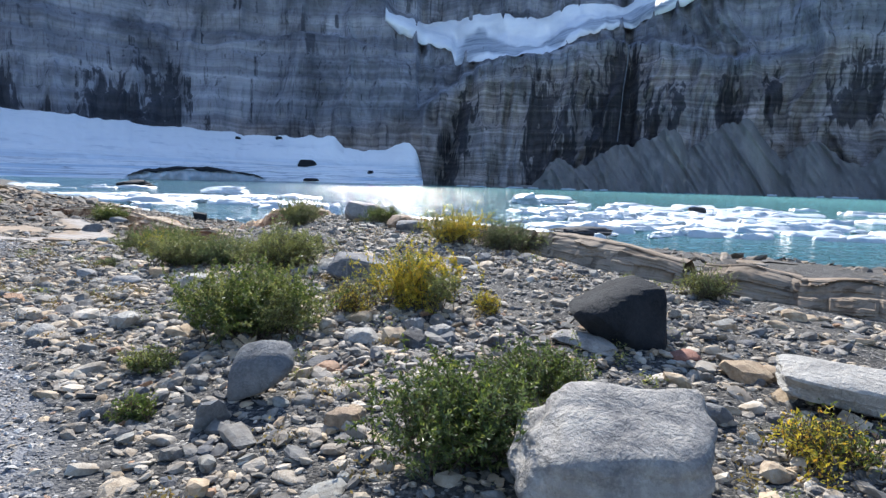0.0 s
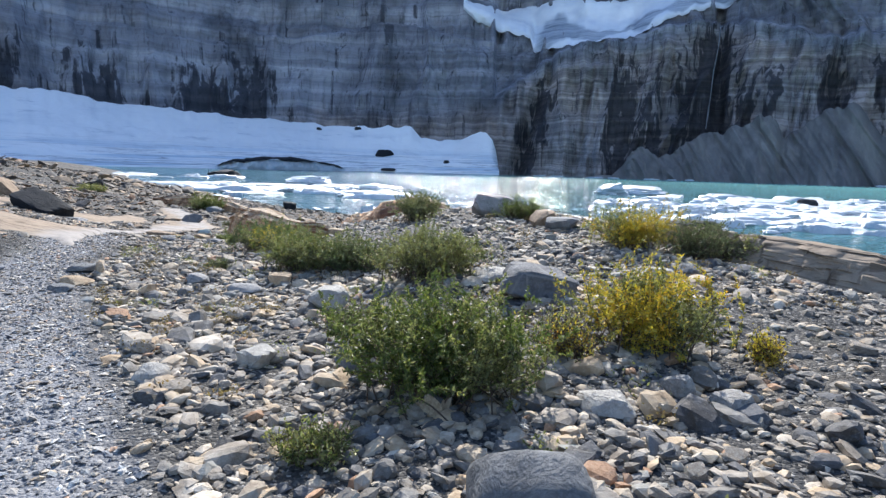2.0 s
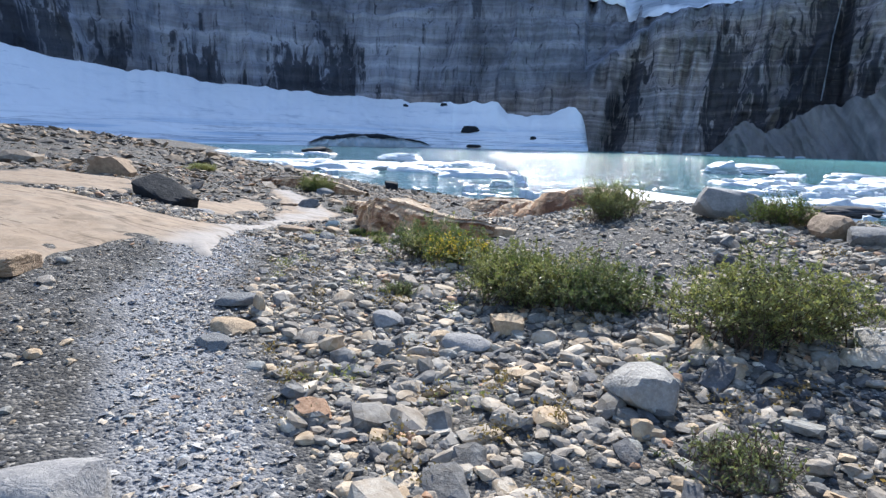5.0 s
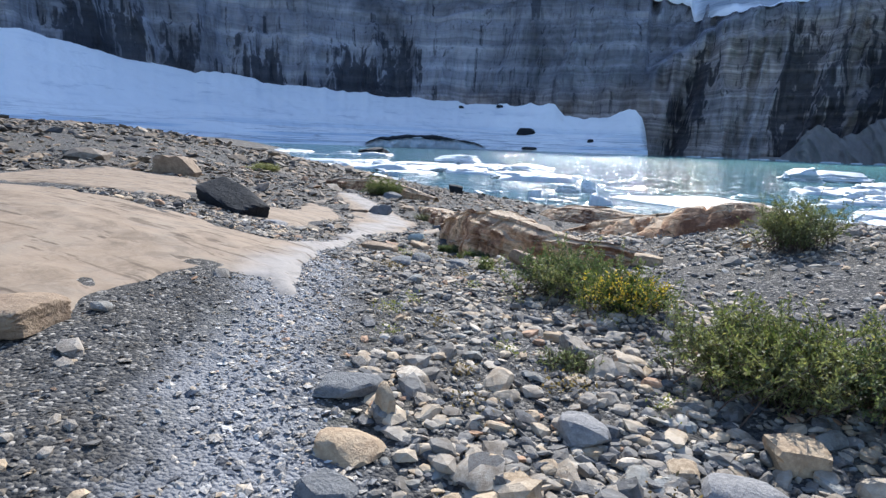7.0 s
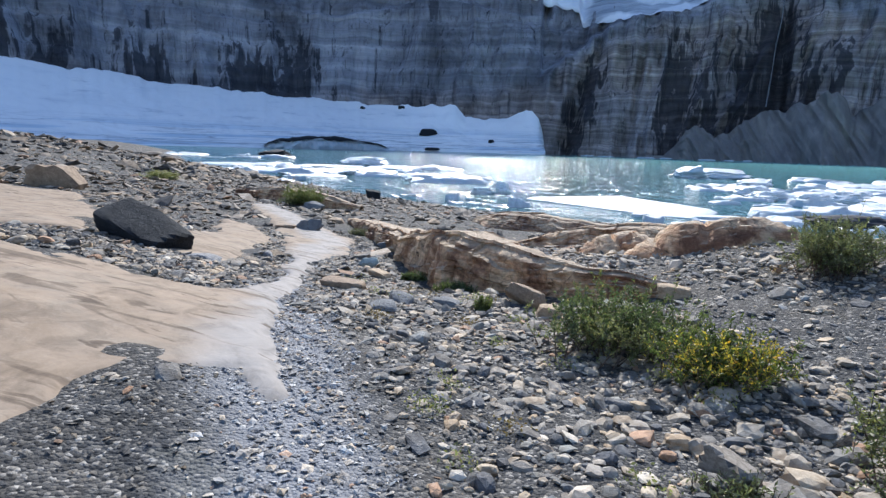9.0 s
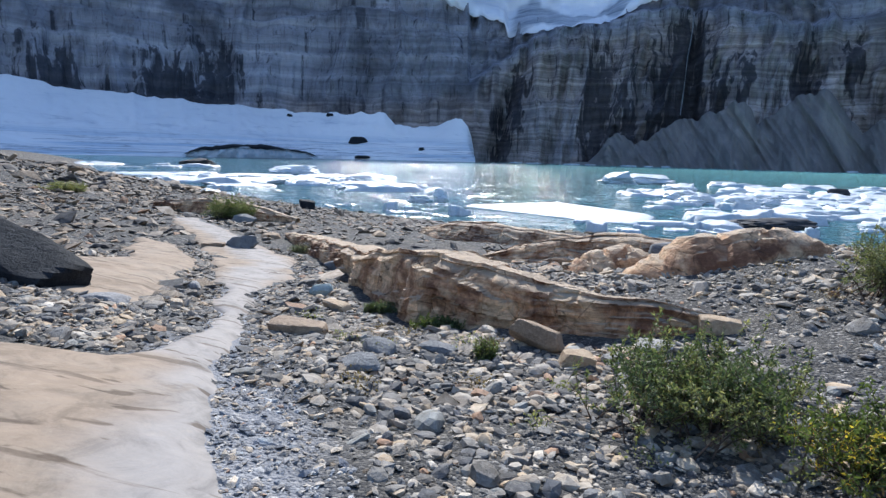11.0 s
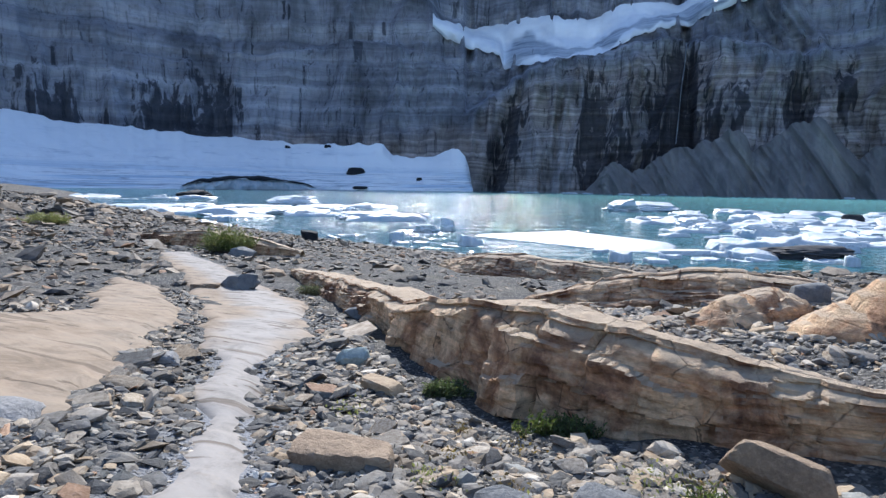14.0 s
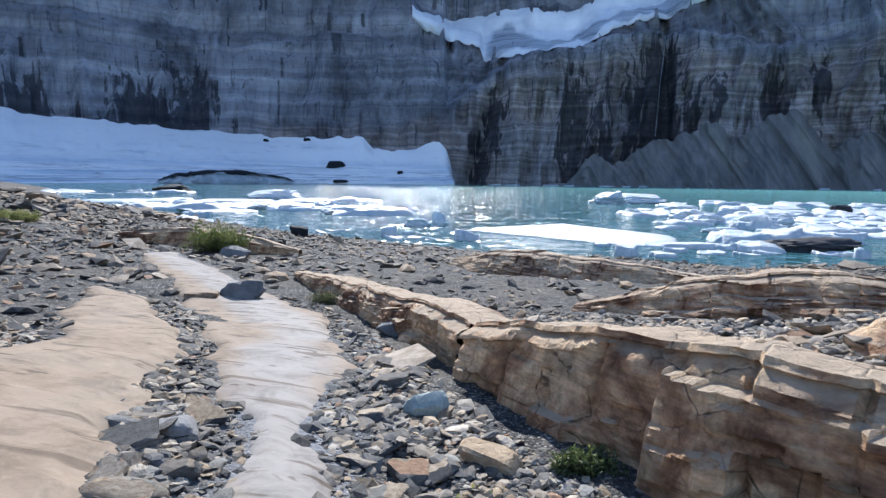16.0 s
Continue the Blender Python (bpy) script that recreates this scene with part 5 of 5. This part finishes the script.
def shrub(x, y, wide, deep, tall, leaf, label, seed, leaves=3200, size=0.030, second=None, share=0.3, turn=0.0, category="shrub"):
    """A low willow: many stems from a few stools, tapering twigs, and pointed leaves set along them."""
    rng = np.random.RandomState(seed)
    stems, k = int(40 + 70 * wide), 8
    root = rng.normal(size=(stems, 2)) * np.array([wide, deep]) * 0.17
    aim = rng.normal(size=(stems, 2))
    aim /= np.linalg.norm(aim, axis=1, keepdims=True)
    reach = np.sqrt(rng.uniform(0.02, 1, stems))
    lobes = 0.75 + 0.5 * vnoise(np.arctan2(aim[:, 1], aim[:, 0]) * 1.5 + 9, seed * 0.37, 0, seed)
    tip = root * 0.5 + aim * (reach * lobes)[:, None] * np.array([wide, deep]) * 0.5
    top = tall * np.sqrt(np.clip(1.06 - (reach * 0.86) ** 2, 0.12, 1)) * rng.uniform(0.55, 1.08, stems) * (0.8 + 0.35 * lobes)
    t = np.linspace(0, 1, k)[None, :, None]
    base = np.concatenate([root, np.full((stems, 1), -0.06)], 1)[:, None]
    end = np.concatenate([tip, top[:, None]], 1)[:, None]
    lines = base + (end - base) * np.concatenate([t ** 1.15, t ** 1.15, t ** 0.8], 2) + rng.normal(size=(stems, k, 3)) * 0.018 * tall * t
    # side twigs
    per = 4
    at = rng.uniform(0.2, 0.97, (stems, per))
    idx = at * (k - 1)
    lo = np.floor(idx).astype(int)
    fr = (idx - lo)[..., None]
    start = lines[np.arange(stems)[:, None], lo] * (1 - fr) + lines[np.arange(stems)[:, None], np.minimum(lo + 1, k - 1)] * fr
    way = rng.normal(size=(stems, per, 3)) + np.array([0, 0, 0.35])
    way /= np.linalg.norm(way, axis=2, keepdims=True)
    ln = rng.uniform(0.10, 0.24, (stems, per, 1)) * (0.5 + tall) * min(1.0, 0.25 + tall / 0.3)
    tt = np.linspace(0, 1, 4)[None, None, :, None]
    side = (start[:, :, None] + way[:, :, None] * ln[:, :, None] * tt + np.array([0, 0, 0.05]) * tt * tt).reshape(-1, 4, 3)
    ob = new("shrub", None)
    ob.location = (x, y, ground_at(x, y))
    ob.rotation_euler = (0, 0, radians(turn))
    tagged(ob, label, category, "low willow shrubs")
    v1, f1 = tubes(lines[:, ::2], 0.0065 * (1 - 0.8 * np.linspace(0, 1, 4))[None] * np.ones((stems, 1)), 3)
    v2, f2 = tubes(side[:, ::3], 0.0026 * np.array([[1.0, 0.4]]) * np.ones((len(side), 1)), 3)
    part("branchwork", np_mesh("branchwork", np.concatenate([v1, v2 if len(v2) else v2]), np.concatenate([f1, f2 + len(v1)]), TWIG), ob, "thin brown twigs")
    # leaves along stems and twigs
    n, size = int(leaves * 4.2), size * 0.72
    pick = rng.randint(0, len(side), n)
    pos = rng.uniform(0.1, 1.05, n)
    p = side[pick, 0] + (side[pick, 3] - side[pick, 0]) * pos[:, None]
    on_stem = rng.uniform(size=n) < 0.25
    si, sp = rng.randint(0, stems, n), rng.uniform(0.3, 1, n)
    sidx = sp * (k - 1)
    sl = np.minimum(np.floor(sidx).astype(int), k - 2)
    q = lines[si, sl] + (lines[si, sl + 1] - lines[si, sl]) * (sidx - sl)[:, None]
    p = np.where(on_stem[:, None], q, p)
    ax = rng.normal(size=(n, 3)) + np.array([0, 0, 0.2]) + 0.5 * way.reshape(-1, 3)[pick]
    ax /= np.linalg.norm(ax, axis=1, keepdims=True)
    wd = np.cross(ax, rng.normal(size=(n, 3)))
    wd /= np.linalg.norm(wd, axis=1, keepdims=True)
    nr = np.cross(ax, wd)
    s = size * rng.uniform(0.6, 1.35, n)[:, None]
    V = np.stack([p, p + ax * s * 0.5 + wd * s * 0.21 + nr * s * 0.06, p + ax * s * 1.2 - nr * s * 0.05, p + ax * s * 0.5 - wd * s * 0.21 + nr * s * 0.06], 1)
    F = np.arange(n * 4).reshape(n, 4)
    if second is None:
        part("foliage", np_mesh("foliage", V.reshape(-1, 3), F, leaf, False), ob)
    else:
        patch = vnoise(p[:, 0] * 4 + seed, p[:, 1] * 4, p[:, 2] * 4, seed) + rng.uniform(-0.25, 0.25, n)
        cut = np.quantile(patch, 1 - share)
        for mat, sel, text in ((leaf, patch <= cut, ""), (second, patch > cut, "turning yellow leaves")):
            m = int(sel.sum())
            part("foliage", np_mesh("foliage", V[sel].reshape(-1, 3), np.arange(m * 4).reshape(m, 4), mat, False), ob, text)
    return ob


shrub(-1.72, 5.1, 1.4, 1.1, 0.55, LEAF_GREEN, "bushy green dwarf willow on stony ground", 1, 11500, second=LEAF_PALE, share=0.25)
shrub(-0.38, 5.9, 0.9, 0.75, 0.5, LEAF_YELLOW, "dwarf willow turned bright autumn yellow", 2, 6400, second=LEAF_PALE, share=0.5)
shrub(0.05, 9.0, 1.0, 0.8, 0.43, LEAF_YELLOW, "yellow dwarf willow on the ridge", 3, 4800, second=LEAF_PALE, share=0.5)
shrub(0.75, 8.85, 0.75, 0.6, 0.45, LEAF_GREY, "thin grey-brown dwarf willow on the ridge", 4, 2000)
shrub(-2.2, 7.7, 1.15, 0.9, 0.48, LEAF_PALE, "pale green-yellow dwarf willow", 5, 6000, second=LEAF_GREY, share=0.35)
shrub(-3.85, 8.5, 0.9, 0.7, 0.36, LEAF_PALE, "low pale green dwarf willow", 6, 3800, second=LEAF_GREEN, share=0.4)
shrub(-3.2, 8.4, 0.95, 0.7, 0.31, LEAF_DEEP, "low dull green dwarf willow", 7, 3600, second=LEAF_GREY, share=0.4)
shrub(-3.15, 12.4, 0.9, 0.8, 0.45, LEAF_GREY, "upright grey-green willow on the ridge top", 8, 4600, second=LEAF_PALE, share=0.4)
shrub(0.02, 2.95, 0.88, 0.78, 0.4, LEAF_DEEP, "dark green dwarf willow beside a boulder", 9, 5200, size=0.034, second=LEAF_GREEN, share=0.35)
shrub(0.5, 3.75, 0.75, 0.55, 0.3, LEAF_GREEN, "spreading green dwarf willow behind a boulder", 10, 2600, second=LEAF_DEEP, share=0.5)
shrub(1.85, 2.95, 0.65, 0.5, 0.17, LEAF_YELLOW, "small yellow and green dwarf willow", 11, 800, second=LEAF_GREEN, share=0.5)
shrub(3.05, 7.1, 0.7, 0.5, 0.3, LEAF_PALE, "small olive shrub before bedrock blocks", 12, 1300, second=LEAF_GREY, share=0.4)
shrub(-1.25, 11.2, 0.8, 0.6, 0.25, LEAF_GREEN, "low green shrub on the ridge", 13, 1800)
shrub(-5.3, 10.75, 1.15, 1.1, 0.36, LEAF_DEEP, "dark green dwarf willow with reddish twigs", 14, 5600, second=LEAF_PALE, share=0.4)
shrub(-4.75, 9.95, 0.85, 0.6, 0.25, LEAF_GREEN, "low dwarf willow partly turned yellow", 15, 3200, second=LEAF_YELLOW, share=0.1)
shrub(-3.85, 8.7, 1.4, 1.0, 0.37, LEAF_GREY, "wide grey-green dwarf willow among stones", 16, 6000, second=LEAF_PALE, share=0.45)
shrub(-15.2, 26.2, 1.7, 1.1, 0.6, LEAF_GREEN, "low dark green shrub near the lake", 17, 4600, size=0.05, second=LEAF_PALE, share=0.3)
shrub(-24.5, 31.0, 1.8, 1.4, 0.35, LEAF_PALE, "pale yellow-green tuft on the slope", 18, 2200, size=0.06)
shrub(0.35, 5.75, 0.24, 0.2, 0.13, LEAF_YELLOW, "small yellow dwarf willow on gravel", 19, 350)
shrub(-0.95, 5.6, 0.5, 0.4, 0.26, LEAF_YELLOW, "straggling orange-yellow dwarf willow", 20, 500, second=LEAF_PALE, share=0.4)
shrub(-2.2, 4.3, 0.4, 0.35, 0.08, LEAF_PALE, "small dull shrub among stones", 21, 800, second=LEAF_GREEN, share=0.4)
shrub(-1.9, 3.5, 0.3, 0.25, 0.07, LEAF_GREEN, "small green plant among pebbles", 22, 500)
shrub(-5.0, 8.6, 0.4, 0.3, 0.06, LEAF_GREY, "low dull shrub among cobbles", 23, 500)
shrub(-7.0, 13.05, 0.5, 0.2, 0.05, LEAF_DEEP, "dark green plant at the ledge foot", 24, 1500, second=LEAF_GREEN, share=0.3)
shrub(-7.8, 13.95, 0.35, 0.16, 0.05, LEAF_DEEP, "dark green plant at the ledge foot", 25, 1100)
shrub(-6.55, 11.95, 0.2, 0.16, 0.1, LEAF_GREEN, "small green tuft below the ledge", 26, 500)
shrub(1.35, 9.1, 0.6, 0.4, 0.22, LEAF_PALE, "small olive shrub on the ridge", 27, 900)
shrub(-2.6, 6.2, 0.5, 0.4, 0.11, LEAF_GREY, "low brown-green shrub at a stone", 28, 450)
shrub(-10.6, 19.6, 0.5, 0.3, 0.14, LEAF_GREY, "dry tuft at the ledge foot", 30, 500)


# ---- loose stones ----
def spread(count, x0, x1, y0, y1, seed):
    rng = np.random.RandomState(seed)
    return rng.uniform(x0, x1, count), rng.uniform(y0, y1, count), rng


def fin_clear(x, y):
    ok = np.ones(len(x), bool)
    for foot, tall, deep in FIN_LINES:
        d = line_distance(x, y, foot)
        ok &= d > 0.22
    return ok


def behind_ledge(x, y):
    """On the flat top of the main ledge."""
    return inside(x, y, [(-8.4, 15.4), (-7.7, 14.4), (-7.2, 13.8), (-6.6, 13.4), (-5.5, 12.8), (-4.9, 12.6), (-4.6, 13.3), (-5.6, 14.0), (-6.6, 14.9), (-7.4, 16.0)]) > 0


def stone_field(name, x, y, size, rng, level, protos, label, flat=(0.22, 0.6), sunk=0.3, mat=None):
    """Loose stones joined into one sheet of rubble."""
    n = len(x)
    shapes = [rock_points(level, 900 + k + 50 * level, 8, 0.04, 0.5, k % 2 == 0) for k in range(protos)]
    shapes = [2 * p / (p.max(0) - p.min(0)) for p in shapes]
    F0 = BALLS[level][1]
    P = np.stack(shapes)[rng.randint(0, protos, n)]
    sx = size * rng.uniform(0.8, 1.35, n) * 0.5
    sy = size * rng.uniform(0.6, 1.0, n) * 0.5
    sz = size * rng.uniform(flat[0], flat[1], n) * 0.5
    P = P * np.stack([sx, sy, sz], -1)[:, None]
    tx, ty, a = rng.normal(0, 0.28, n), rng.normal(0, 0.28, n), rng.uniform(0, 2 * np.pi, n)
    c, s = np.cos(tx)[:, None], np.sin(tx)[:, None]
    P = np.stack([P[..., 0], P[..., 1] * c - P[..., 2] * s, P[..., 1] * s + P[..., 2] * c], -1)
    c, s = np.cos(ty)[:, None], np.sin(ty)[:, None]
    P = np.stack([P[..., 0] * c + P[..., 2] * s, P[..., 1], -P[..., 0] * s + P[..., 2] * c], -1)
    c, s = np.cos(a)[:, None], np.sin(a)[:, None]
    P = np.stack([P[..., 0] * c - P[..., 1] * s, P[..., 0] * s + P[..., 1] * c, P[..., 2]], -1)
    P[..., 0] += x[:, None]
    P[..., 1] += y[:, None]
    P[..., 2] += (height(x, y) + sz * (1 - 2 * sunk))[:, None]
    F = F0[None] + (np.arange(n) * P.shape[1])[:, None, None]
    ob = new(name, np_mesh(name, P.reshape(-1, 3), F.reshape(-1, 3), mat or STONE, False))
    return tagged(ob, label, "stones", kind="stuff")


def stony(x, y):
    """How thickly stones lie: none on the worn path and bare slabs, most on the bank beside the path."""
    t = line_distance(x, y, TRAIL)
    d = smooth((t - 0.42) / 0.35) * (on_slab(x, y) < -0.02)
    left = x < np.interp(y, [p[1] for p in TRAIL], [p[0] for p in TRAIL])
    d = d * np.where(left & (y < 10.2), 0.13, 1.0)
    for a, b, r, f in ((-3.0, 10.4, 1.3, 0.8), (1.9, 6.3, 2.2, 0.7), (0.4, 6.6, 1.0, 0.7), (-4.0, 13.6, 1.5, 0.7), (3.4, 4.5, 1.5, 0.6), (2.1, 3.5, 1.3, 0.75), (0.0, 5.1, 0.8, 0.5), (-0.9, 6.2, 0.6, 0.5), (-3.3, 11.4, 1.5, 0.8), (-4.5, 11.5, 0.7, 0.6), (-5.6, 12.1, 0.5, 0.6)):
        d = d * (1 - f * np.exp(-((x - a) ** 2 + (y - b) ** 2) / (r * r)))
    side = line_distance(x, y, [(-4.7, 12.8), (-4.2, 11.6), (-3.9, 10.6), (-3.0, 11.0), (-1.9, 12.0)])
    d = d * (1 - 0.85 * np.exp(-(side / 0.55) ** 2))
    return d * (0.35 + 0.9 * smooth((fbm(x * 0.45, y * 0.45, 0, 3, 88) - 0.36) / 0.25)) * np.where(behind_ledge(x, y), 0.25, 1.0)


x, y, rng = spread(90000, -10.5, 3.2, 1.0, 16.5, 1)
ok = (rng.uniform(size=len(x)) < (0.1 * ((line_distance(x, y, TRAIL) > 0.4) & (x > np.interp(y, [p[1] for p in TRAIL], [p[0] for p in TRAIL]))) + stony(x, y))) & (on_slab(x, y) < -0.05) & fin_clear(x, y) & (line_distance(x, y, [(0, 0), (-2.8, 3.3), (-5.9, 6.2), (-8.4, 10.9)]) < 7.5)
stone_field("pebbles", x[ok], y[ok], np.clip(rng.lognormal(-3.05, 0.42, ok.sum()), 0.02, 0.13), rng, 1, 14, "mixed grey and tan pebbles and slate chips")
x, y, rng = spread(36000, -12, 4.5, 1.5, 18, 2)
ok = (rng.uniform(size=len(x)) < stony(x, y) * 0.85) & fin_clear(x, y)
big = np.clip(rng.lognormal(-2.5, 0.4, ok.sum()), 0.05, 0.24) * np.where(y[ok] > 9.5, 0.8, 1.0)
for sel, level in ((big < 0.085, 1), (big >= 0.085, 2)):
    stone_field("cobbles", x[ok][sel], y[ok][sel], big[sel], rng, level, 18, "angular grey and tan cobbles beside the path", (0.22, 0.62))
for count, bounds, seed, mean, level, text in ((10000, (-30, 8, 15, 42), 3, -1.95, 1, "broken slate rubble along the lake shore"), (6500, (-75, -24, 20, 88), 5, -1.05, 1, "dark rubble on the slope above the lake"), (1500, (4, 24, 4, 34), 8, -1.7, 1, "scattered rubble near the lake"), (17000, (-48, -10, 14, 62), 9, -1.85, 0, "flat brown slate rubble on the slope")):
    x, y, rng = spread(count, *bounds, seed)
    ok = (land(x, y) > -2.35) & (on_slab(x, y) < -0.1) & fin_clear(x, y) & (rng.uniform(size=len(x)) < 0.45 + 0.9 * smooth((fbm(x * 0.2, y * 0.2, 0, 3, 90) - 0.4) / 0.2))
    stone_field("rubble", x[ok], y[ok], np.clip(rng.lognormal(mean, 0.5, ok.sum()), 0.06, 1.5), rng, level, 14, text, (0.14, 0.42), 0.25, RUBBLE)
x, y, rng = spread(36000, -12.5, -6, 4, 20, 6)
ok = ((line_distance(x, y, TRAIL) > 0.32) | (y > 10.5)) & (on_slab(x, y) < 0.03) & fin_clear(x, y) & (rng.uniform(size=len(x)) < 0.7)
stone_field("slate_chips", x[ok], y[ok], np.minimum(np.clip(rng.lognormal(-3.0, 0.5, ok.sum()), 0.02, 0.2), np.where(y[ok] < 10.4, 0.04, 0.2)), rng, 0, 12, "flat slate chips between the slabs", (0.15, 0.4), 0.3, CHIPS)

x, y, rng = spread(150000, -9.5, -0.5, 0.5, 12.5, 7)
ok = (line_distance(x, y, [(a + 0.1, b) for a, b in TRAIL]) < 0.24 + 0.26 * rng.uniform(size=len(x)) ** 2) & (on_slab(x, y) < 0.0)
stone_field("path_gravel", x[ok], y[ok], np.clip(rng.lognormal(-3.6, 0.42, ok.sum()), 0.012, 0.075), rng, 0, 10, "fine crushed slate on the worn path", (0.2, 0.45), 0.2, PATH_STONE)

x, y, rng = spread(34000, -12.6, -5.5, 10.6, 19, 10)
ok = (on_slab(x, y) < -0.03) & (line_distance(x, y, TRAIL) > 0.12) & fin_clear(x, y) & (rng.uniform(size=len(x)) < np.where(behind_ledge(x, y), 0.1, 0.62))
stone_field("slate_plates", x[ok], y[ok], np.clip(rng.lognormal(-2.95, 0.45, ok.sum()), 0.025, 0.15), rng, 1, 14, "thin broken slate plates between the slabs and the ledge", (0.14, 0.4), 0.22, SLATE_PILE)

# single stones that can be told apart, sharing a few shapes
STONE_MESHES = []
for k in range(18):
    v = rock_points(3, 700 + k, 10, 0.06, 0.52, k % 2 == 0)
    STONE_MESHES.append(np_mesh("stone", v / (v.max(0) - v.min(0)), BALLS[3][1], STONE, True, sharp=22))
x, y, rng = spread(2600, -10.5, 3.0, 2.4, 16.5, 4)
ok = (rng.uniform(size=len(x)) < stony(x, y) * 0.8) & fin_clear(x, y)
x, y = x[ok][:300], y[ok][:300]
for px, py in zip(x, y):
    s = float(np.clip(rng.lognormal(-1.98, 0.28), 0.1, 0.27)) * (0.85 if py > 9.5 else 1.0)
    fl = rng.uniform(0.3, 0.75)
    ob = new("stone", STONE_MESHES[rng.randint(18)])
    ob.matrix_world = Matrix.LocRotScale((px, py, ground_at(px, py) + s * fl * 0.18), Euler((rng.normal(0, 0.2), rng.normal(0, 0.2), rng.uniform(0, 6.3))), (s * 1.2, s * 0.9, s * fl))
    tagged(ob, "angular stone lying loose on the moraine", "stone", "loose stones on the moraine")


# piled slate between the bare slabs and along the ledge foot
SLATE_MESHES = []
for k in range(12):
    v = rock_points(3, 760 + k, 8, 0.03, 0.5, k % 3 != 0)
    SLATE_MESHES.append(np_mesh("stone", v / (v.max(0) - v.min(0)), BALLS[3][1], SLATE_PILE, True, sharp=22))
PILE_LABEL = "angular slate block piled between bedrock slabs"
for line, count in (([(-9.7, 12.4), (-10.1, 13.6), (-10.3, 14.7), (-10.8, 15.9)], 34), ([(-8.9, 13.2), (-8.9, 14.6), (-9.1, 16.0)], 22), ([(-8.2, 12.6), (-7.4, 12.6), (-6.6, 12.2)], 18), ([(-11.6, 15.6), (-12.6, 17.2)], 12)):
    seg = np.array(line)
    at = np.linspace(0, len(seg) - 1.001, count)
    for f in at:
        i = int(f)
        p = seg[i] + (seg[i + 1] - seg[i]) * (f - i) + rng.normal(0, 0.2, 2)
        if float(on_slab(np.array([p[0]]), np.array([p[1]]))[0]) > 0:
            continue
        s = float(rng.uniform(0.1, 0.25))
        fl = rng.uniform(0.14, 0.42)
        ob = new("stone", SLATE_MESHES[rng.randint(12)])
        ob.matrix_world = Matrix.LocRotScale((p[0], p[1], ground_at(*p) + s * fl * 0.22), Euler((rng.normal(0, 0.25), rng.normal(0, 0.25), rng.uniform(0, 6.3))), (s * 1.3, s * 0.9, s * fl))
        tagged(ob, PILE_LABEL, "stone", "piled slate blocks")


# ---- small dry plants between the stones ----
def tufts(name, leaf, count, seed, label, size=0.02, per=70):
    x, y, rng = spread(count * 6, -8.8, 2.6, 2.2, 13.5, seed)
    ok = (stony(x, y) > 0.3) & fin_clear(x, y)
    x, y = x[ok][:count], y[ok][:count]
    n = len(x) * per
    k = np.repeat(np.arange(len(x)), per)
    r = rng.uniform(0.05, 0.17, len(x))[k]
    off = rng.normal(size=(n, 2)) * r[:, None] * 0.6
    px, py = x[k] + off[:, 0], y[k] + off[:, 1]
    p = np.stack([px, py, height(px, py) + rng.uniform(0.01, 0.09, n)], -1)
    ax = rng.normal(size=(n, 3)) + np.array([0, 0, 0.5])
    ax /= np.linalg.norm(ax, axis=1, keepdims=True)
    wd = np.cross(ax, rng.normal(size=(n, 3)))
    wd /= np.linalg.norm(wd, axis=1, keepdims=True)
    s = size * rng.uniform(0.6, 1.4, n)[:, None]
    V = np.stack([p, p + ax * s * 0.5 + wd * s * 0.28, p + ax * s * 1.1, p + ax * s * 0.5 - wd * s * 0.28], 1)
    ob = new(name, np_mesh(name, V.reshape(-1, 3), np.arange(n * 4).reshape(n, 4), leaf, False))
    return tagged(ob, label, "low plants", kind="stuff")


LEAF_DRY = make_leaf("dry_leaf", (0.10, 0.07, 0.035), (0.2, 0.15, 0.07), (0.32, 0.2, 0.08))
tufts("dry_plants", LEAF_DRY, 110, 61, "dry brown plants between the stones")
tufts("green_plants", LEAF_PALE, 70, 62, "small olive plants between the stones")
